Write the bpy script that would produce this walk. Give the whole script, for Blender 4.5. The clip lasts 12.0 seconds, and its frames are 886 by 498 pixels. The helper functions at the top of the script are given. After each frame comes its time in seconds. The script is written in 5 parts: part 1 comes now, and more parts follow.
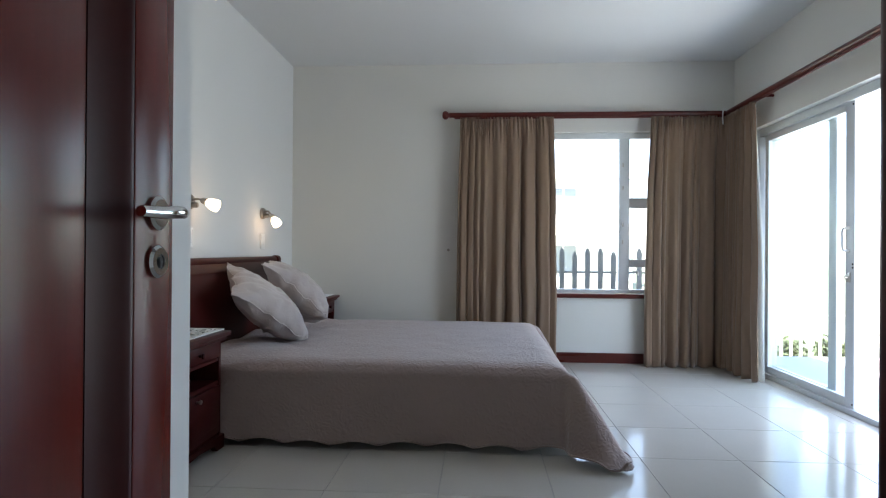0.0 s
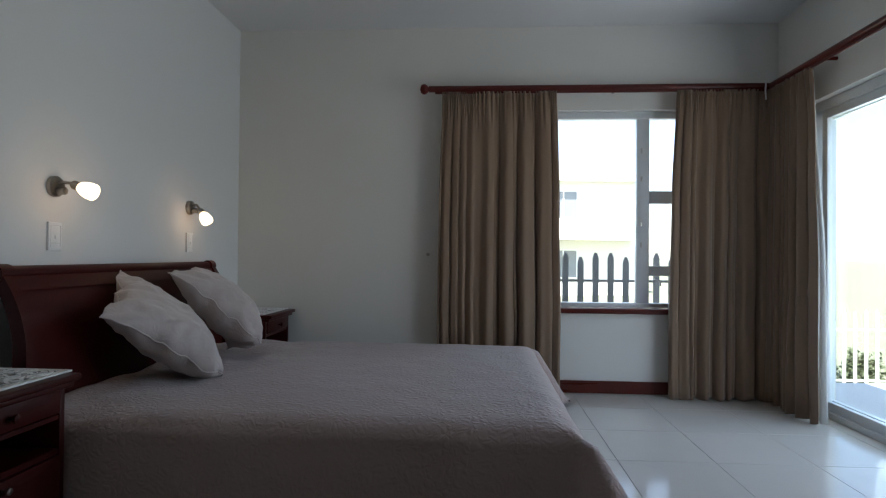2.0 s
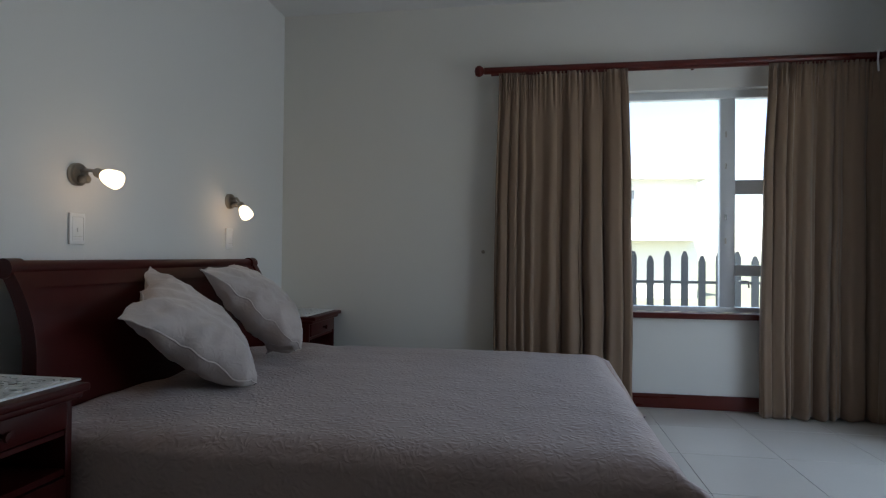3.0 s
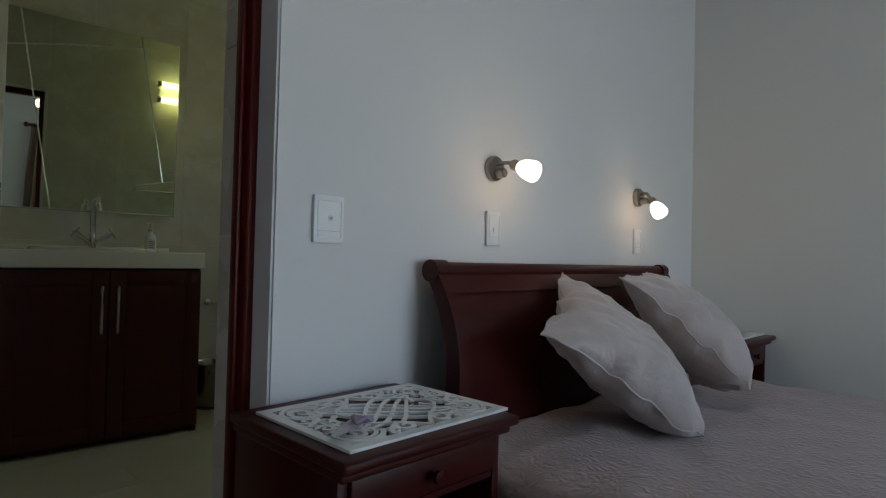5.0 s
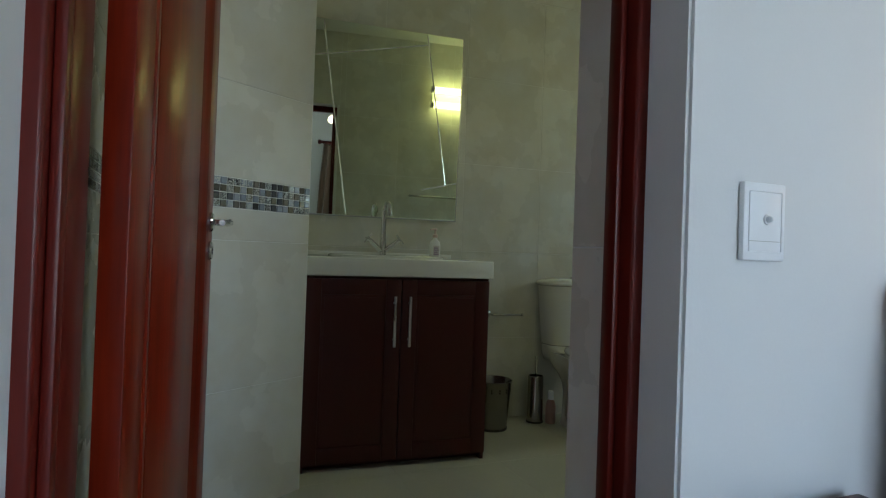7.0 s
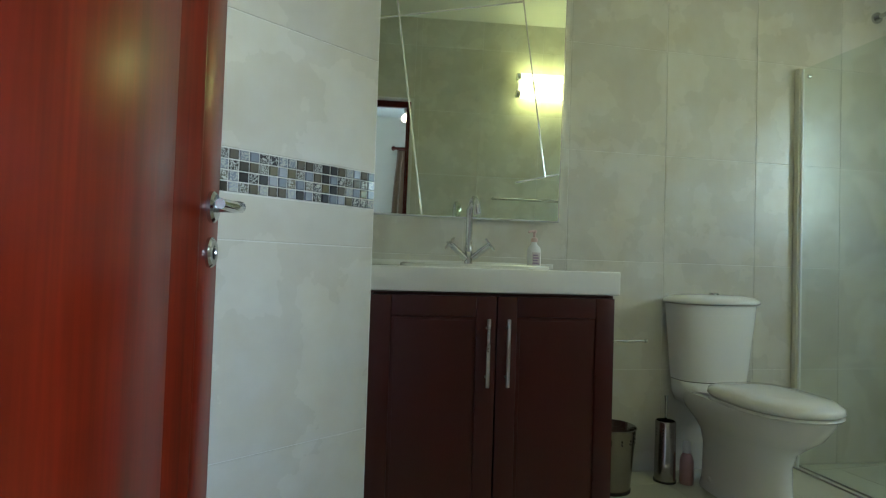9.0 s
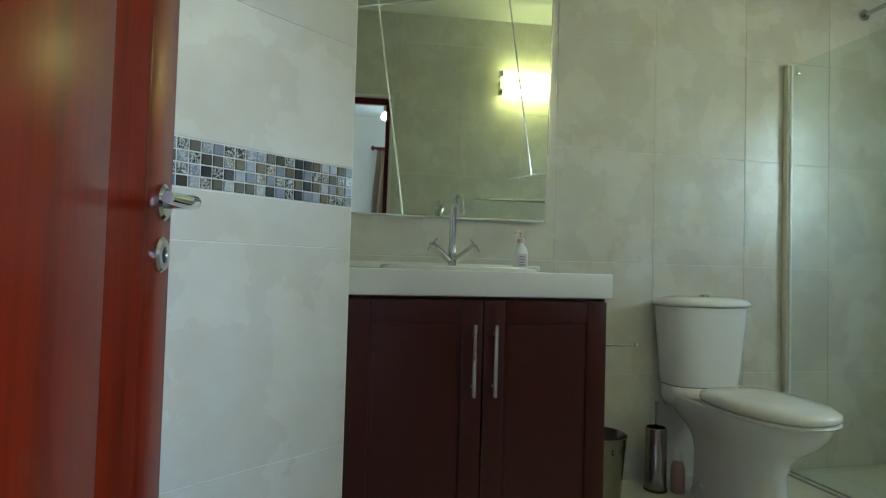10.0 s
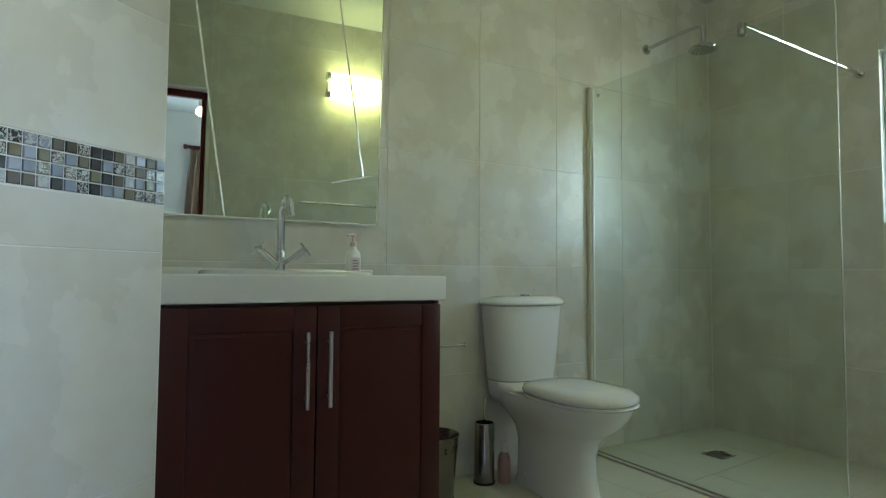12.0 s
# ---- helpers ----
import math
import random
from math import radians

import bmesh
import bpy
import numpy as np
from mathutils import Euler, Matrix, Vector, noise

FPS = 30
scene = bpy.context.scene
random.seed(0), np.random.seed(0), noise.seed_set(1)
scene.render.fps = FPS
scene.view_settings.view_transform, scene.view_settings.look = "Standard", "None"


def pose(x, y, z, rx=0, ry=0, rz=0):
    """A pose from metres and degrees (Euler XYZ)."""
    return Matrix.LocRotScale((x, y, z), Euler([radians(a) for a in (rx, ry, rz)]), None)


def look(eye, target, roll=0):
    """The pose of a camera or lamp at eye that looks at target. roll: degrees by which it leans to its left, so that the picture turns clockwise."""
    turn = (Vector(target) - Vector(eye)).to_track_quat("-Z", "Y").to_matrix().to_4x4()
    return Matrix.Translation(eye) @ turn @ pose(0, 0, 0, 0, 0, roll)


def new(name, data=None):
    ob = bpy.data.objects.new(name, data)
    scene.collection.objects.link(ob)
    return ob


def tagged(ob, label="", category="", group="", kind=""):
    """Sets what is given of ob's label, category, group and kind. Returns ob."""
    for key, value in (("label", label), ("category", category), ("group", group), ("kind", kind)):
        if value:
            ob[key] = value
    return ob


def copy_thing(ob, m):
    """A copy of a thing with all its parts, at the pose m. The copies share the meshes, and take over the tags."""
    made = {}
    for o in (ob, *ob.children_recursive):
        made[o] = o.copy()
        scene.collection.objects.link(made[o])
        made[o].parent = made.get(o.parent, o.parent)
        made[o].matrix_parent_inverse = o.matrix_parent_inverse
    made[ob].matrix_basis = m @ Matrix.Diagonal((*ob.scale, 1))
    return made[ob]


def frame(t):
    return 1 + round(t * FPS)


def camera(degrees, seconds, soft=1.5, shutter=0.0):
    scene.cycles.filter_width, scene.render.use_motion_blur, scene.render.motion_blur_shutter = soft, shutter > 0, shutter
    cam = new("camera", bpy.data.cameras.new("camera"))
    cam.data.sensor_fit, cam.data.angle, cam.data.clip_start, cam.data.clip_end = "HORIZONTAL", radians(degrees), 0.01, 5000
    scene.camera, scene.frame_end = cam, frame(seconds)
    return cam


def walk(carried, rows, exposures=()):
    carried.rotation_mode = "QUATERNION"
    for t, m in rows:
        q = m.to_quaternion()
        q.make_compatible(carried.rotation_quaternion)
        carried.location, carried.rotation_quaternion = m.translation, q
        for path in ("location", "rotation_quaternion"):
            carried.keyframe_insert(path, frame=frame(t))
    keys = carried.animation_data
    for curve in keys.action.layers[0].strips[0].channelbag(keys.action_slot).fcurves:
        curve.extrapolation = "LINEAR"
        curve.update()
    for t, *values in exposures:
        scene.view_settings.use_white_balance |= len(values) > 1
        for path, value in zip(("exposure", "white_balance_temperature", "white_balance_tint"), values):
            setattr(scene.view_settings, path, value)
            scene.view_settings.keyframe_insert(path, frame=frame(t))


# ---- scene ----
import itertools

cam = camera(75.7, 12.0, soft=1.2)
PATH = [
    (0, (0.165, 1.201, 0.966), (0.04, 3.198, 0.971), 0.4),
    (0.5, (0.207, 1.426, 0.933), (0.086, 3.422, 0.951), 0.3),
    (1, (0.231, 1.637, 0.941), (0.117, 3.633, 0.96), 0.4),
    (1.5, (0.235, 1.889, 0.954), (0.123, 3.886, 0.975), 0.4),
    (2, (0.259, 2.119, 0.964), (0.136, 4.115, 0.986), 0.5),
    (2.5, (0.244, 2.311, 0.942), (0.097, 4.305, 0.974), 0.5),
    (2.7, (0.236, 2.37, 0.939), (0.042, 4.36, 0.969), 0.5),
    (4.5, (-0.168, 2.79, 0.933), (-1.291, 4.444, 0.962), 1.1),
    (5, (-0.266, 2.85, 0.921), (-1.649, 4.294, 0.956), 1.4),
    (5.5, (-0.388, 2.868, 0.947), (-1.939, 4.131, 0.961), 1.4),
    (6, (-0.576, 2.883, 0.95), (-2.234, 4.002, 0.972), 1.7),
    (6.5, (-0.704, 2.874, 0.936), (-2.459, 3.832, 0.961), 2.0),
    (7, (-0.86, 2.895, 0.948), (-2.705, 3.667, 0.966), 2.0),
    (7.3, (-0.975, 2.945, 0.932), (-2.855, 3.627, 0.958), 2.0),
    (7.7, (-1.101, 2.969, 0.932), (-3.014, 3.552, 0.951), 2.3),
    (9.5, (-1.574, 3.052, 0.925), (-3.503, 3.577, 0.982), 1.8),
    (10, (-1.602, 3.056, 0.929), (-3.511, 3.649, 0.992), 1.6),
    (10.5, (-1.622, 3.061, 0.922), (-3.478, 3.803, 1.0), 1.3),
    (11, (-1.644, 3.067, 0.917), (-3.426, 3.97, 1.006), 1.0),
    (11.5, (-1.654, 3.062, 0.913), (-3.367, 4.091, 1.011), 0.7),
    (12, (-1.659, 3.054, 0.917), (-3.303, 4.188, 1.015), 0.4),
]
EXPOSURES = [(0, 2.73, 6450, 16), (1.5, 2.16, 6450, 16), (2.5, 1.70, 6450, 16), (4.5, 1.9, 6400, 14), (5.5, 2.3, 6150, 15), (7.5, 3.2, 5900, 13), (9.5, 4.05, 5600, 13), (12, 4.0, 5550, 13)]
walk(cam, [(t, look(eye, target, roll)) for t, eye, target, roll in PATH], EXPOSURES)

# ---------------------------------------------------------------- world, sun and lamps
world = bpy.data.worlds.new("sky")
scene.world = world
world.use_nodes = True
wn = world.node_tree.nodes
sky = wn.new("ShaderNodeTexSky")
sky.sky_type, sky.sun_disc = "NISHITA", False
sky.sun_elevation, sky.sun_rotation = radians(58), radians(205)
world.node_tree.links.new(sky.outputs[0], wn["Background"].inputs[0])
wn["Background"].inputs[1].default_value = 0.15

sun = new("sun", bpy.data.lights.new("sun", "SUN"))
sun.data.energy, sun.data.angle, sun.data.color = 5.0, radians(0.5), (1.0, 0.95, 0.88)
sun.matrix_world = look((0, 0, 10), (0.25, 0.5, 9.1))


def opening_light(name, m, w, h, power, color):
    """Sky light that enters by an opening."""
    ob = new(name, bpy.data.lights.new(name, "AREA"))
    ob.data.shape, ob.data.size, ob.data.size_y = "RECTANGLE", w, h
    ob.data.energy, ob.data.color = power, color
    ob.matrix_world = m
    return ob


opening_light("slide_sky", look((2.62, 4.8, 1.0), (0, 4.6, 0.75)), 1.7, 1.8, 5.75, (0.72, 0.87, 1.0))
opening_light("window_sky", look((1.18, 6.46, 1.3), (1.0, 3, 0.9)), 1.1, 1.3, 1.3, (0.80, 0.90, 1.0))
opening_light("bath_window_sky", look((-2.47, 6.62, 1.65), (-2.75, 4.0, 1.0)), 0.5, 0.8, 0.86, (1.0, 0.99, 0.71))


def point_light(name, place, power, color, radius=0.02):
    ob = new(name, bpy.data.lights.new(name, "POINT"))
    ob.data.energy, ob.data.color, ob.data.shadow_soft_size = power, color, radius
    ob.location = place
    return ob


# ---------------------------------------------------------------- materials
def material(name, color, rough=0.5, metal=0.0, vary=0.08, scale=6.0, fine=90.0, bump=0.05, depth=0.002, coat=0.0,
             stretch=None, per_piece=0.0, spec=0.5, sheen=0.0, wear=0.1, cloud=None):
    """Procedural surface: colour with broad and fine variation, uneven gloss and fine relief."""
    m = bpy.data.materials.new(name)
    m.use_nodes = True
    nt = m.node_tree
    bs = nt.nodes["Principled BSDF"]
    link = nt.links.new
    pos = nt.nodes.new("ShaderNodeNewGeometry").outputs["Position"]
    if stretch:
        mp = nt.nodes.new("ShaderNodeMapping")
        mp.inputs["Scale"].default_value = stretch
        link(pos, mp.inputs[0])
        pos = mp.outputs[0]
    n1, n2 = nt.nodes.new("ShaderNodeTexNoise"), nt.nodes.new("ShaderNodeTexNoise")
    n1.inputs["Scale"].default_value, n1.inputs["Detail"].default_value = scale, 5
    n2.inputs["Scale"].default_value, n2.inputs["Detail"].default_value = fine, 4
    link(pos, n1.inputs["Vector"]), link(pos, n2.inputs["Vector"])
    mix = nt.nodes.new("ShaderNodeMix")
    mix.data_type = "FLOAT"
    mix.inputs[0].default_value = 0.35
    link(n1.outputs[0], mix.inputs[2]), link(n2.outputs[0], mix.inputs[3])
    val = mix.outputs[0]
    if per_piece:
        oi = nt.nodes.new("ShaderNodeObjectInfo")
        ad = nt.nodes.new("ShaderNodeMath")
        ad.operation = "MULTIPLY_ADD"
        ad.inputs[1].default_value = per_piece
        link(oi.outputs["Random"], ad.inputs[0]), link(val, ad.inputs[2])
        val = ad.outputs[0]
    ramp = nt.nodes.new("ShaderNodeMapRange")
    ramp.inputs[1].default_value, ramp.inputs[2].default_value = 0.2, 0.8 + per_piece
    ramp.inputs[3].default_value, ramp.inputs[4].default_value = 1 - vary, 1 + vary
    link(val, ramp.inputs[0])
    mul = nt.nodes.new("ShaderNodeVectorMath")
    mul.operation = "SCALE"
    mul.inputs[0].default_value = color
    if cloud:
        n3, veil, blend = nt.nodes.new("ShaderNodeTexNoise"), nt.nodes.new("ShaderNodeMapRange"), nt.nodes.new("ShaderNodeMix")
        n3.inputs["Scale"].default_value, n3.inputs["Detail"].default_value, n3.inputs["Distortion"].default_value = 5.0, 4, 0.3
        veil.inputs[1].default_value, veil.inputs[2].default_value = 0.25, 0.80
        blend.data_type = "RGBA"
        blend.inputs[6].default_value, blend.inputs[7].default_value = (*color, 1), (*cloud, 1)
        link(pos, n3.inputs["Vector"]), link(n3.outputs[0], veil.inputs[0]), link(veil.outputs[0], blend.inputs[0]), link(blend.outputs[2], mul.inputs[0])
    link(ramp.outputs[0], mul.inputs["Scale"])
    link(mul.outputs[0], bs.inputs["Base Color"])
    rr = nt.nodes.new("ShaderNodeMapRange")
    rr.inputs[1].default_value, rr.inputs[2].default_value = 0.1, 0.9
    rr.inputs[3].default_value, rr.inputs[4].default_value = max(0.02, rough * (1 - wear)), min(1, rough * (1 + wear))
    link(n1.outputs[0], rr.inputs[0]), link(rr.outputs[0], bs.inputs["Roughness"])
    bs.inputs["Metallic"].default_value = metal
    bs.inputs["Specular IOR Level"].default_value = spec
    if coat:
        bs.inputs["Coat Weight"].default_value, bs.inputs["Coat Roughness"].default_value = coat, 0.12
    if sheen:
        bs.inputs["Sheen Weight"].default_value = sheen
    if bump:
        bp = nt.nodes.new("ShaderNodeBump")
        bp.inputs["Strength"].default_value, bp.inputs["Distance"].default_value = bump, depth
        link(n2.outputs[0], bp.inputs["Height"]), link(bp.outputs[0], bs.inputs["Normal"])
    return m


def wood(name, color, rough=0.3, along="z", coat=0.3, vary=0.35, spec=0.35):
    """Stained timber with grain running along one axis."""
    s = {"z": (12, 12, 0.6), "y": (12, 0.6, 12), "x": (0.6, 12, 12)}[along]
    return material(name, color, rough, 0, vary, 1.4, 9, 0.015, 0.0004, coat, stretch=s, wear=0.08, spec=spec)


def glass(name, tint=(0.95, 0.98, 0.97), rough=0.0):
    m = bpy.data.materials.new(name)
    m.use_nodes = True
    nt = m.node_tree
    nt.nodes.remove(nt.nodes["Principled BSDF"])
    out = nt.nodes["Material Output"]
    tr, gl, mx, fr, pw, ma = (nt.nodes.new(k) for k in ("ShaderNodeBsdfTransparent", "ShaderNodeBsdfGlossy", "ShaderNodeMixShader", "ShaderNodeLayerWeight", "ShaderNodeMath", "ShaderNodeMath"))
    tr.inputs[0].default_value = (*tint, 1)
    gl.inputs["Roughness"].default_value = rough
    pw.operation, pw.inputs[1].default_value = "POWER", 4.0
    ma.operation, ma.inputs[1].default_value, ma.inputs[2].default_value = "MULTIPLY_ADD", 0.5, 0.03
    nt.links.new(fr.outputs["Facing"], pw.inputs[0]), nt.links.new(pw.outputs[0], ma.inputs[0])
    nt.links.new(ma.outputs[0], mx.inputs[0]), nt.links.new(tr.outputs[0], mx.inputs[1]), nt.links.new(gl.outputs[0], mx.inputs[2])
    nt.links.new(mx.outputs[0], out.inputs[0])
    return m


def emitter(name, color, strength):
    m = bpy.data.materials.new(name)
    m.use_nodes = True
    bs = m.node_tree.nodes["Principled BSDF"]
    bs.inputs["Base Color"].default_value = (0.9, 0.88, 0.84, 1)
    bs.inputs["Emission Color"].default_value = (*color, 1)
    bs.inputs["Emission Strength"].default_value = strength
    return m


def quilted(name, color, relief, cells=13):
    """Bedspread cloth with raised floral stitching."""
    m = material(name, color, 0.75, 0, 0.1, 5, 140, 0.2, 0.001, 0, sheen=0.35)
    nt = m.node_tree
    bs = nt.nodes["Principled BSDF"]
    pos = nt.nodes.new("ShaderNodeNewGeometry").outputs["Position"]
    wob = nt.nodes.new("ShaderNodeTexNoise")
    wob.inputs["Scale"].default_value, wob.inputs["Detail"].default_value = 9, 3
    nt.links.new(pos, wob.inputs["Vector"])
    mv = nt.nodes.new("ShaderNodeVectorMath")
    mv.operation = "MULTIPLY_ADD"
    mv.inputs[1].default_value = (0.14, 0.14, 0.14)
    nt.links.new(wob.outputs["Color"], mv.inputs[0]), nt.links.new(pos, mv.inputs[2])
    vo = nt.nodes.new("ShaderNodeTexVoronoi")
    vo.feature, vo.inputs["Scale"].default_value = "DISTANCE_TO_EDGE", cells
    nt.links.new(mv.outputs[0], vo.inputs["Vector"])
    bp = nt.nodes.new("ShaderNodeBump")
    bp.inputs["Strength"].default_value, bp.inputs["Distance"].default_value = relief, 0.010
    puff = nt.nodes.new("ShaderNodeMapRange")
    puff.interpolation_type = "SMOOTHERSTEP"
    puff.inputs[1].default_value, puff.inputs[2].default_value = 0.0, 0.45
    nt.links.new(vo.outputs["Distance"], puff.inputs[0])
    nt.links.new(puff.outputs[0], bp.inputs["Height"])
    old = bs.inputs["Normal"].links[0].from_socket
    nt.links.new(old, bp.inputs["Normal"]), nt.links.new(bp.outputs[0], bs.inputs["Normal"])
    return m


PAINT = material("wall_paint", (0.70, 0.703, 0.70), 0.7, 0, 0.025, 1.2, 160, 0.12, 0.0012)
# the wall paint again, with warm bounced light mixed into its colour
PAINT_WARMED = material("wall_paint_warm_bounce", (0.70, 0.688, 0.645), 0.7, 0, 0.025, 1.2, 160, 0.12, 0.0012)
CEIL = material("ceiling_paint", (0.68, 0.685, 0.68), 0.8, 0, 0.02, 1.0, 120, 0.08, 0.001)
GROUT = material("grout", (0.42, 0.41, 0.38), 0.9, 0, 0.1, 12, 200, 0.2)
FLOOR = material("floor_tile_glaze", (0.60, 0.57, 0.51), 0.13, 0, 0.05, 3.0, 60, 0.015, 0.0006, per_piece=0.12, spec=0.55)
BFLOOR = material("bath_floor_glaze", (0.60, 0.60, 0.50), 0.2, 0, 0.06, 4.0, 60, 0.02, 0.0006, per_piece=0.12)
WTILE = material("wall_tile_glaze", (0.64, 0.643, 0.605), 0.27, 0, 0.13, 4.5, 14, 0.02, 0.001, per_piece=0.18, spec=0.4, wear=0.3, cloud=(0.59, 0.555, 0.455))
WGROUT = material("wall_grout", (0.72, 0.72, 0.68), 0.85, 0, 0.06, 10, 200, 0.2)
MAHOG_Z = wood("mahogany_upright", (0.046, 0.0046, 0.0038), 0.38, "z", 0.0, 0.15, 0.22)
MAHOG_Y = wood("mahogany_crosswise", (0.046, 0.0046, 0.0038), 0.38, "y", 0.0, 0.15, 0.22)
MAHOG_X = wood("mahogany_lengthwise", (0.046, 0.0046, 0.0038), 0.38, "x", 0.0, 0.15, 0.22)
DOORW = wood("varnished_door_timber", (0.150, 0.0115, 0.003), 0.30, "z", 0.04, 0.75, 0.22)
# same door timber, its weaker light put into a darker maroon
DOORD = wood("shaded_door_timber", (0.12, 0.010, 0.006), 0.26, "z", 0.0, 0.2, 0.24)
FRAMEW = wood("varnished_frame_timber", (0.105, 0.009, 0.005), 0.36, "z", 0.05, 0.2, 0.25)
TRIMW = wood("varnished_skirting_timber", (0.085, 0.011, 0.007), 0.28, "x", 0.15, 0.2)
FRAMEW_Y = wood("varnished_pole_timber", (0.085, 0.011, 0.007), 0.28, "y", 0.15, 0.2)
VANW = wood("dark_cherry_vanity_timber", (0.050, 0.0062, 0.0048), 0.34, "z", 0.05, 0.12)
CURT = material("curtain_linen", (0.215, 0.140, 0.090), 0.85, 0, 0.10, 3, 260, 0.35, 0.0008, sheen=0.25, stretch=(1, 1, 0.35))
LINING = material("curtain_lining", (0.72, 0.72, 0.70), 0.8, 0, 0.05, 4, 240, 0.25, 0.0006)
SPREAD = quilted("quilted_taupe_cotton", (0.36, 0.268, 0.242), 0.27, 34)
CUSH = quilted("quilted_grey_cushion_cotton", (0.48, 0.42, 0.40), 0.14, 22)
WHITE = material("white_enamel", (0.80, 0.80, 0.78), 0.35, 0, 0.02, 8, 100, 0.02)
PLASTIC = material("white_plastic", (0.80, 0.81, 0.82), 0.35, 0, 0.02, 10, 120, 0.02)
CERAMIC = material("white_ceramic", (0.78, 0.79, 0.77), 0.08, 0, 0.02, 5, 60, 0.0, coat=0.4)
COUNTER = material("white_moulded_counter", (0.82, 0.83, 0.80), 0.14, 0, 0.02, 5, 60, 0.01, coat=0.3)
CHROME = material("chrome", (0.60, 0.61, 0.62), 0.09, 1.0, 0.03, 12, 150, 0.0)
STEEL = material("brushed_steel", (0.55, 0.53, 0.50), 0.28, 1.0, 0.08, 14, 220, 0.06, 0.0004)
BINST = material("dull_brushed_steel", (0.33, 0.31, 0.29), 0.2, 1.0, 0.1, 14, 220, 0.06, 0.0004)
BRONZE = material("dark_bronze", (0.07, 0.05, 0.035), 0.4, 1.0, 0.1, 14, 220, 0.04, 0.0004)
NICKEL = material("satin_nickel", (0.37, 0.335, 0.29), 0.3, 1.0, 0.08, 14, 220, 0.04, 0.0004)
BLACK = material("black_rubber", (0.02, 0.02, 0.02), 0.6, 0, 0.1, 10, 100, 0.05)
ALU = material("powder_coated_aluminium", (0.68, 0.71, 0.73), 0.38, 0.1, 0.05, 8, 150, 0.03)
PANE = glass("window_glass")
SHGLASS = glass("shower_glass", (0.93, 0.965, 0.94))
FROST = glass("frosted_glass", (0.92, 0.97, 0.93), 0.2)
# yellowish reflection of the tiled wall put into the channel's colour
CHAN = material("channel_wall_reflection", (0.68, 0.67, 0.56), 0.5, 0.0, 0.05, 8, 100, 0.02)
MIRROR = material("mirror_silver", (0.80, 0.88, 0.73), 0.01, 1.0, 0.0, 3, 30, 0.0)
BEVEL = material("mirror_groove", (0.92, 0.94, 0.92), 0.22, 0.6, 0.02, 20, 120, 0.0)
SHADE = emitter("opal_glass_lit", (1.0, 0.80, 0.50), 0.85)
TUBE = emitter("fluorescent_tube_lit", (1.0, 0.98, 0.34), 0.86)
PATIO = material("patio_screed", (0.62, 0.60, 0.56), 0.7, 0, 0.1, 2, 60, 0.2)
GRASS = material("lawn", (0.22, 0.23, 0.15), 0.9, 0, 0.3, 1.5, 30, 0.5, 0.02)
LEAF = material("shrub_leaf", (0.11, 0.13, 0.065), 0.7, 0, 0.4, 3, 40, 0.2)
RENDERW = material("house_render", (0.74, 0.72, 0.68), 0.85, 0, 0.05, 0.4, 20, 0.2)
DARKGL = material("dark_window_glass", (0.22, 0.24, 0.26), 0.05, 0, 0.1, 2, 20, 0.0)
GALV = material("galvanised_steel", (0.20, 0.20, 0.20), 0.5, 0.5, 0.1, 6, 120, 0.05)
PINK = material("pink_bottle_plastic", (0.45, 0.28, 0.27), 0.3, 0, 0.05, 20, 100, 0.02)
PALEPINK = material("pale_pink_plastic", (0.62, 0.46, 0.43), 0.3, 0, 0.05, 20, 100, 0.02)
LABELINK = material("printed_label_grey", (0.30, 0.22, 0.33), 0.5, 0, 0.2, 60, 200, 0.0)
PAPER = material("printed_card", (0.55, 0.50, 0.52), 0.6, 0, 0.35, 35, 120, 0.0)
TWIG = material("bark", (0.10, 0.075, 0.05), 0.9, 0, 0.25, 8, 60, 0.4, 0.01)


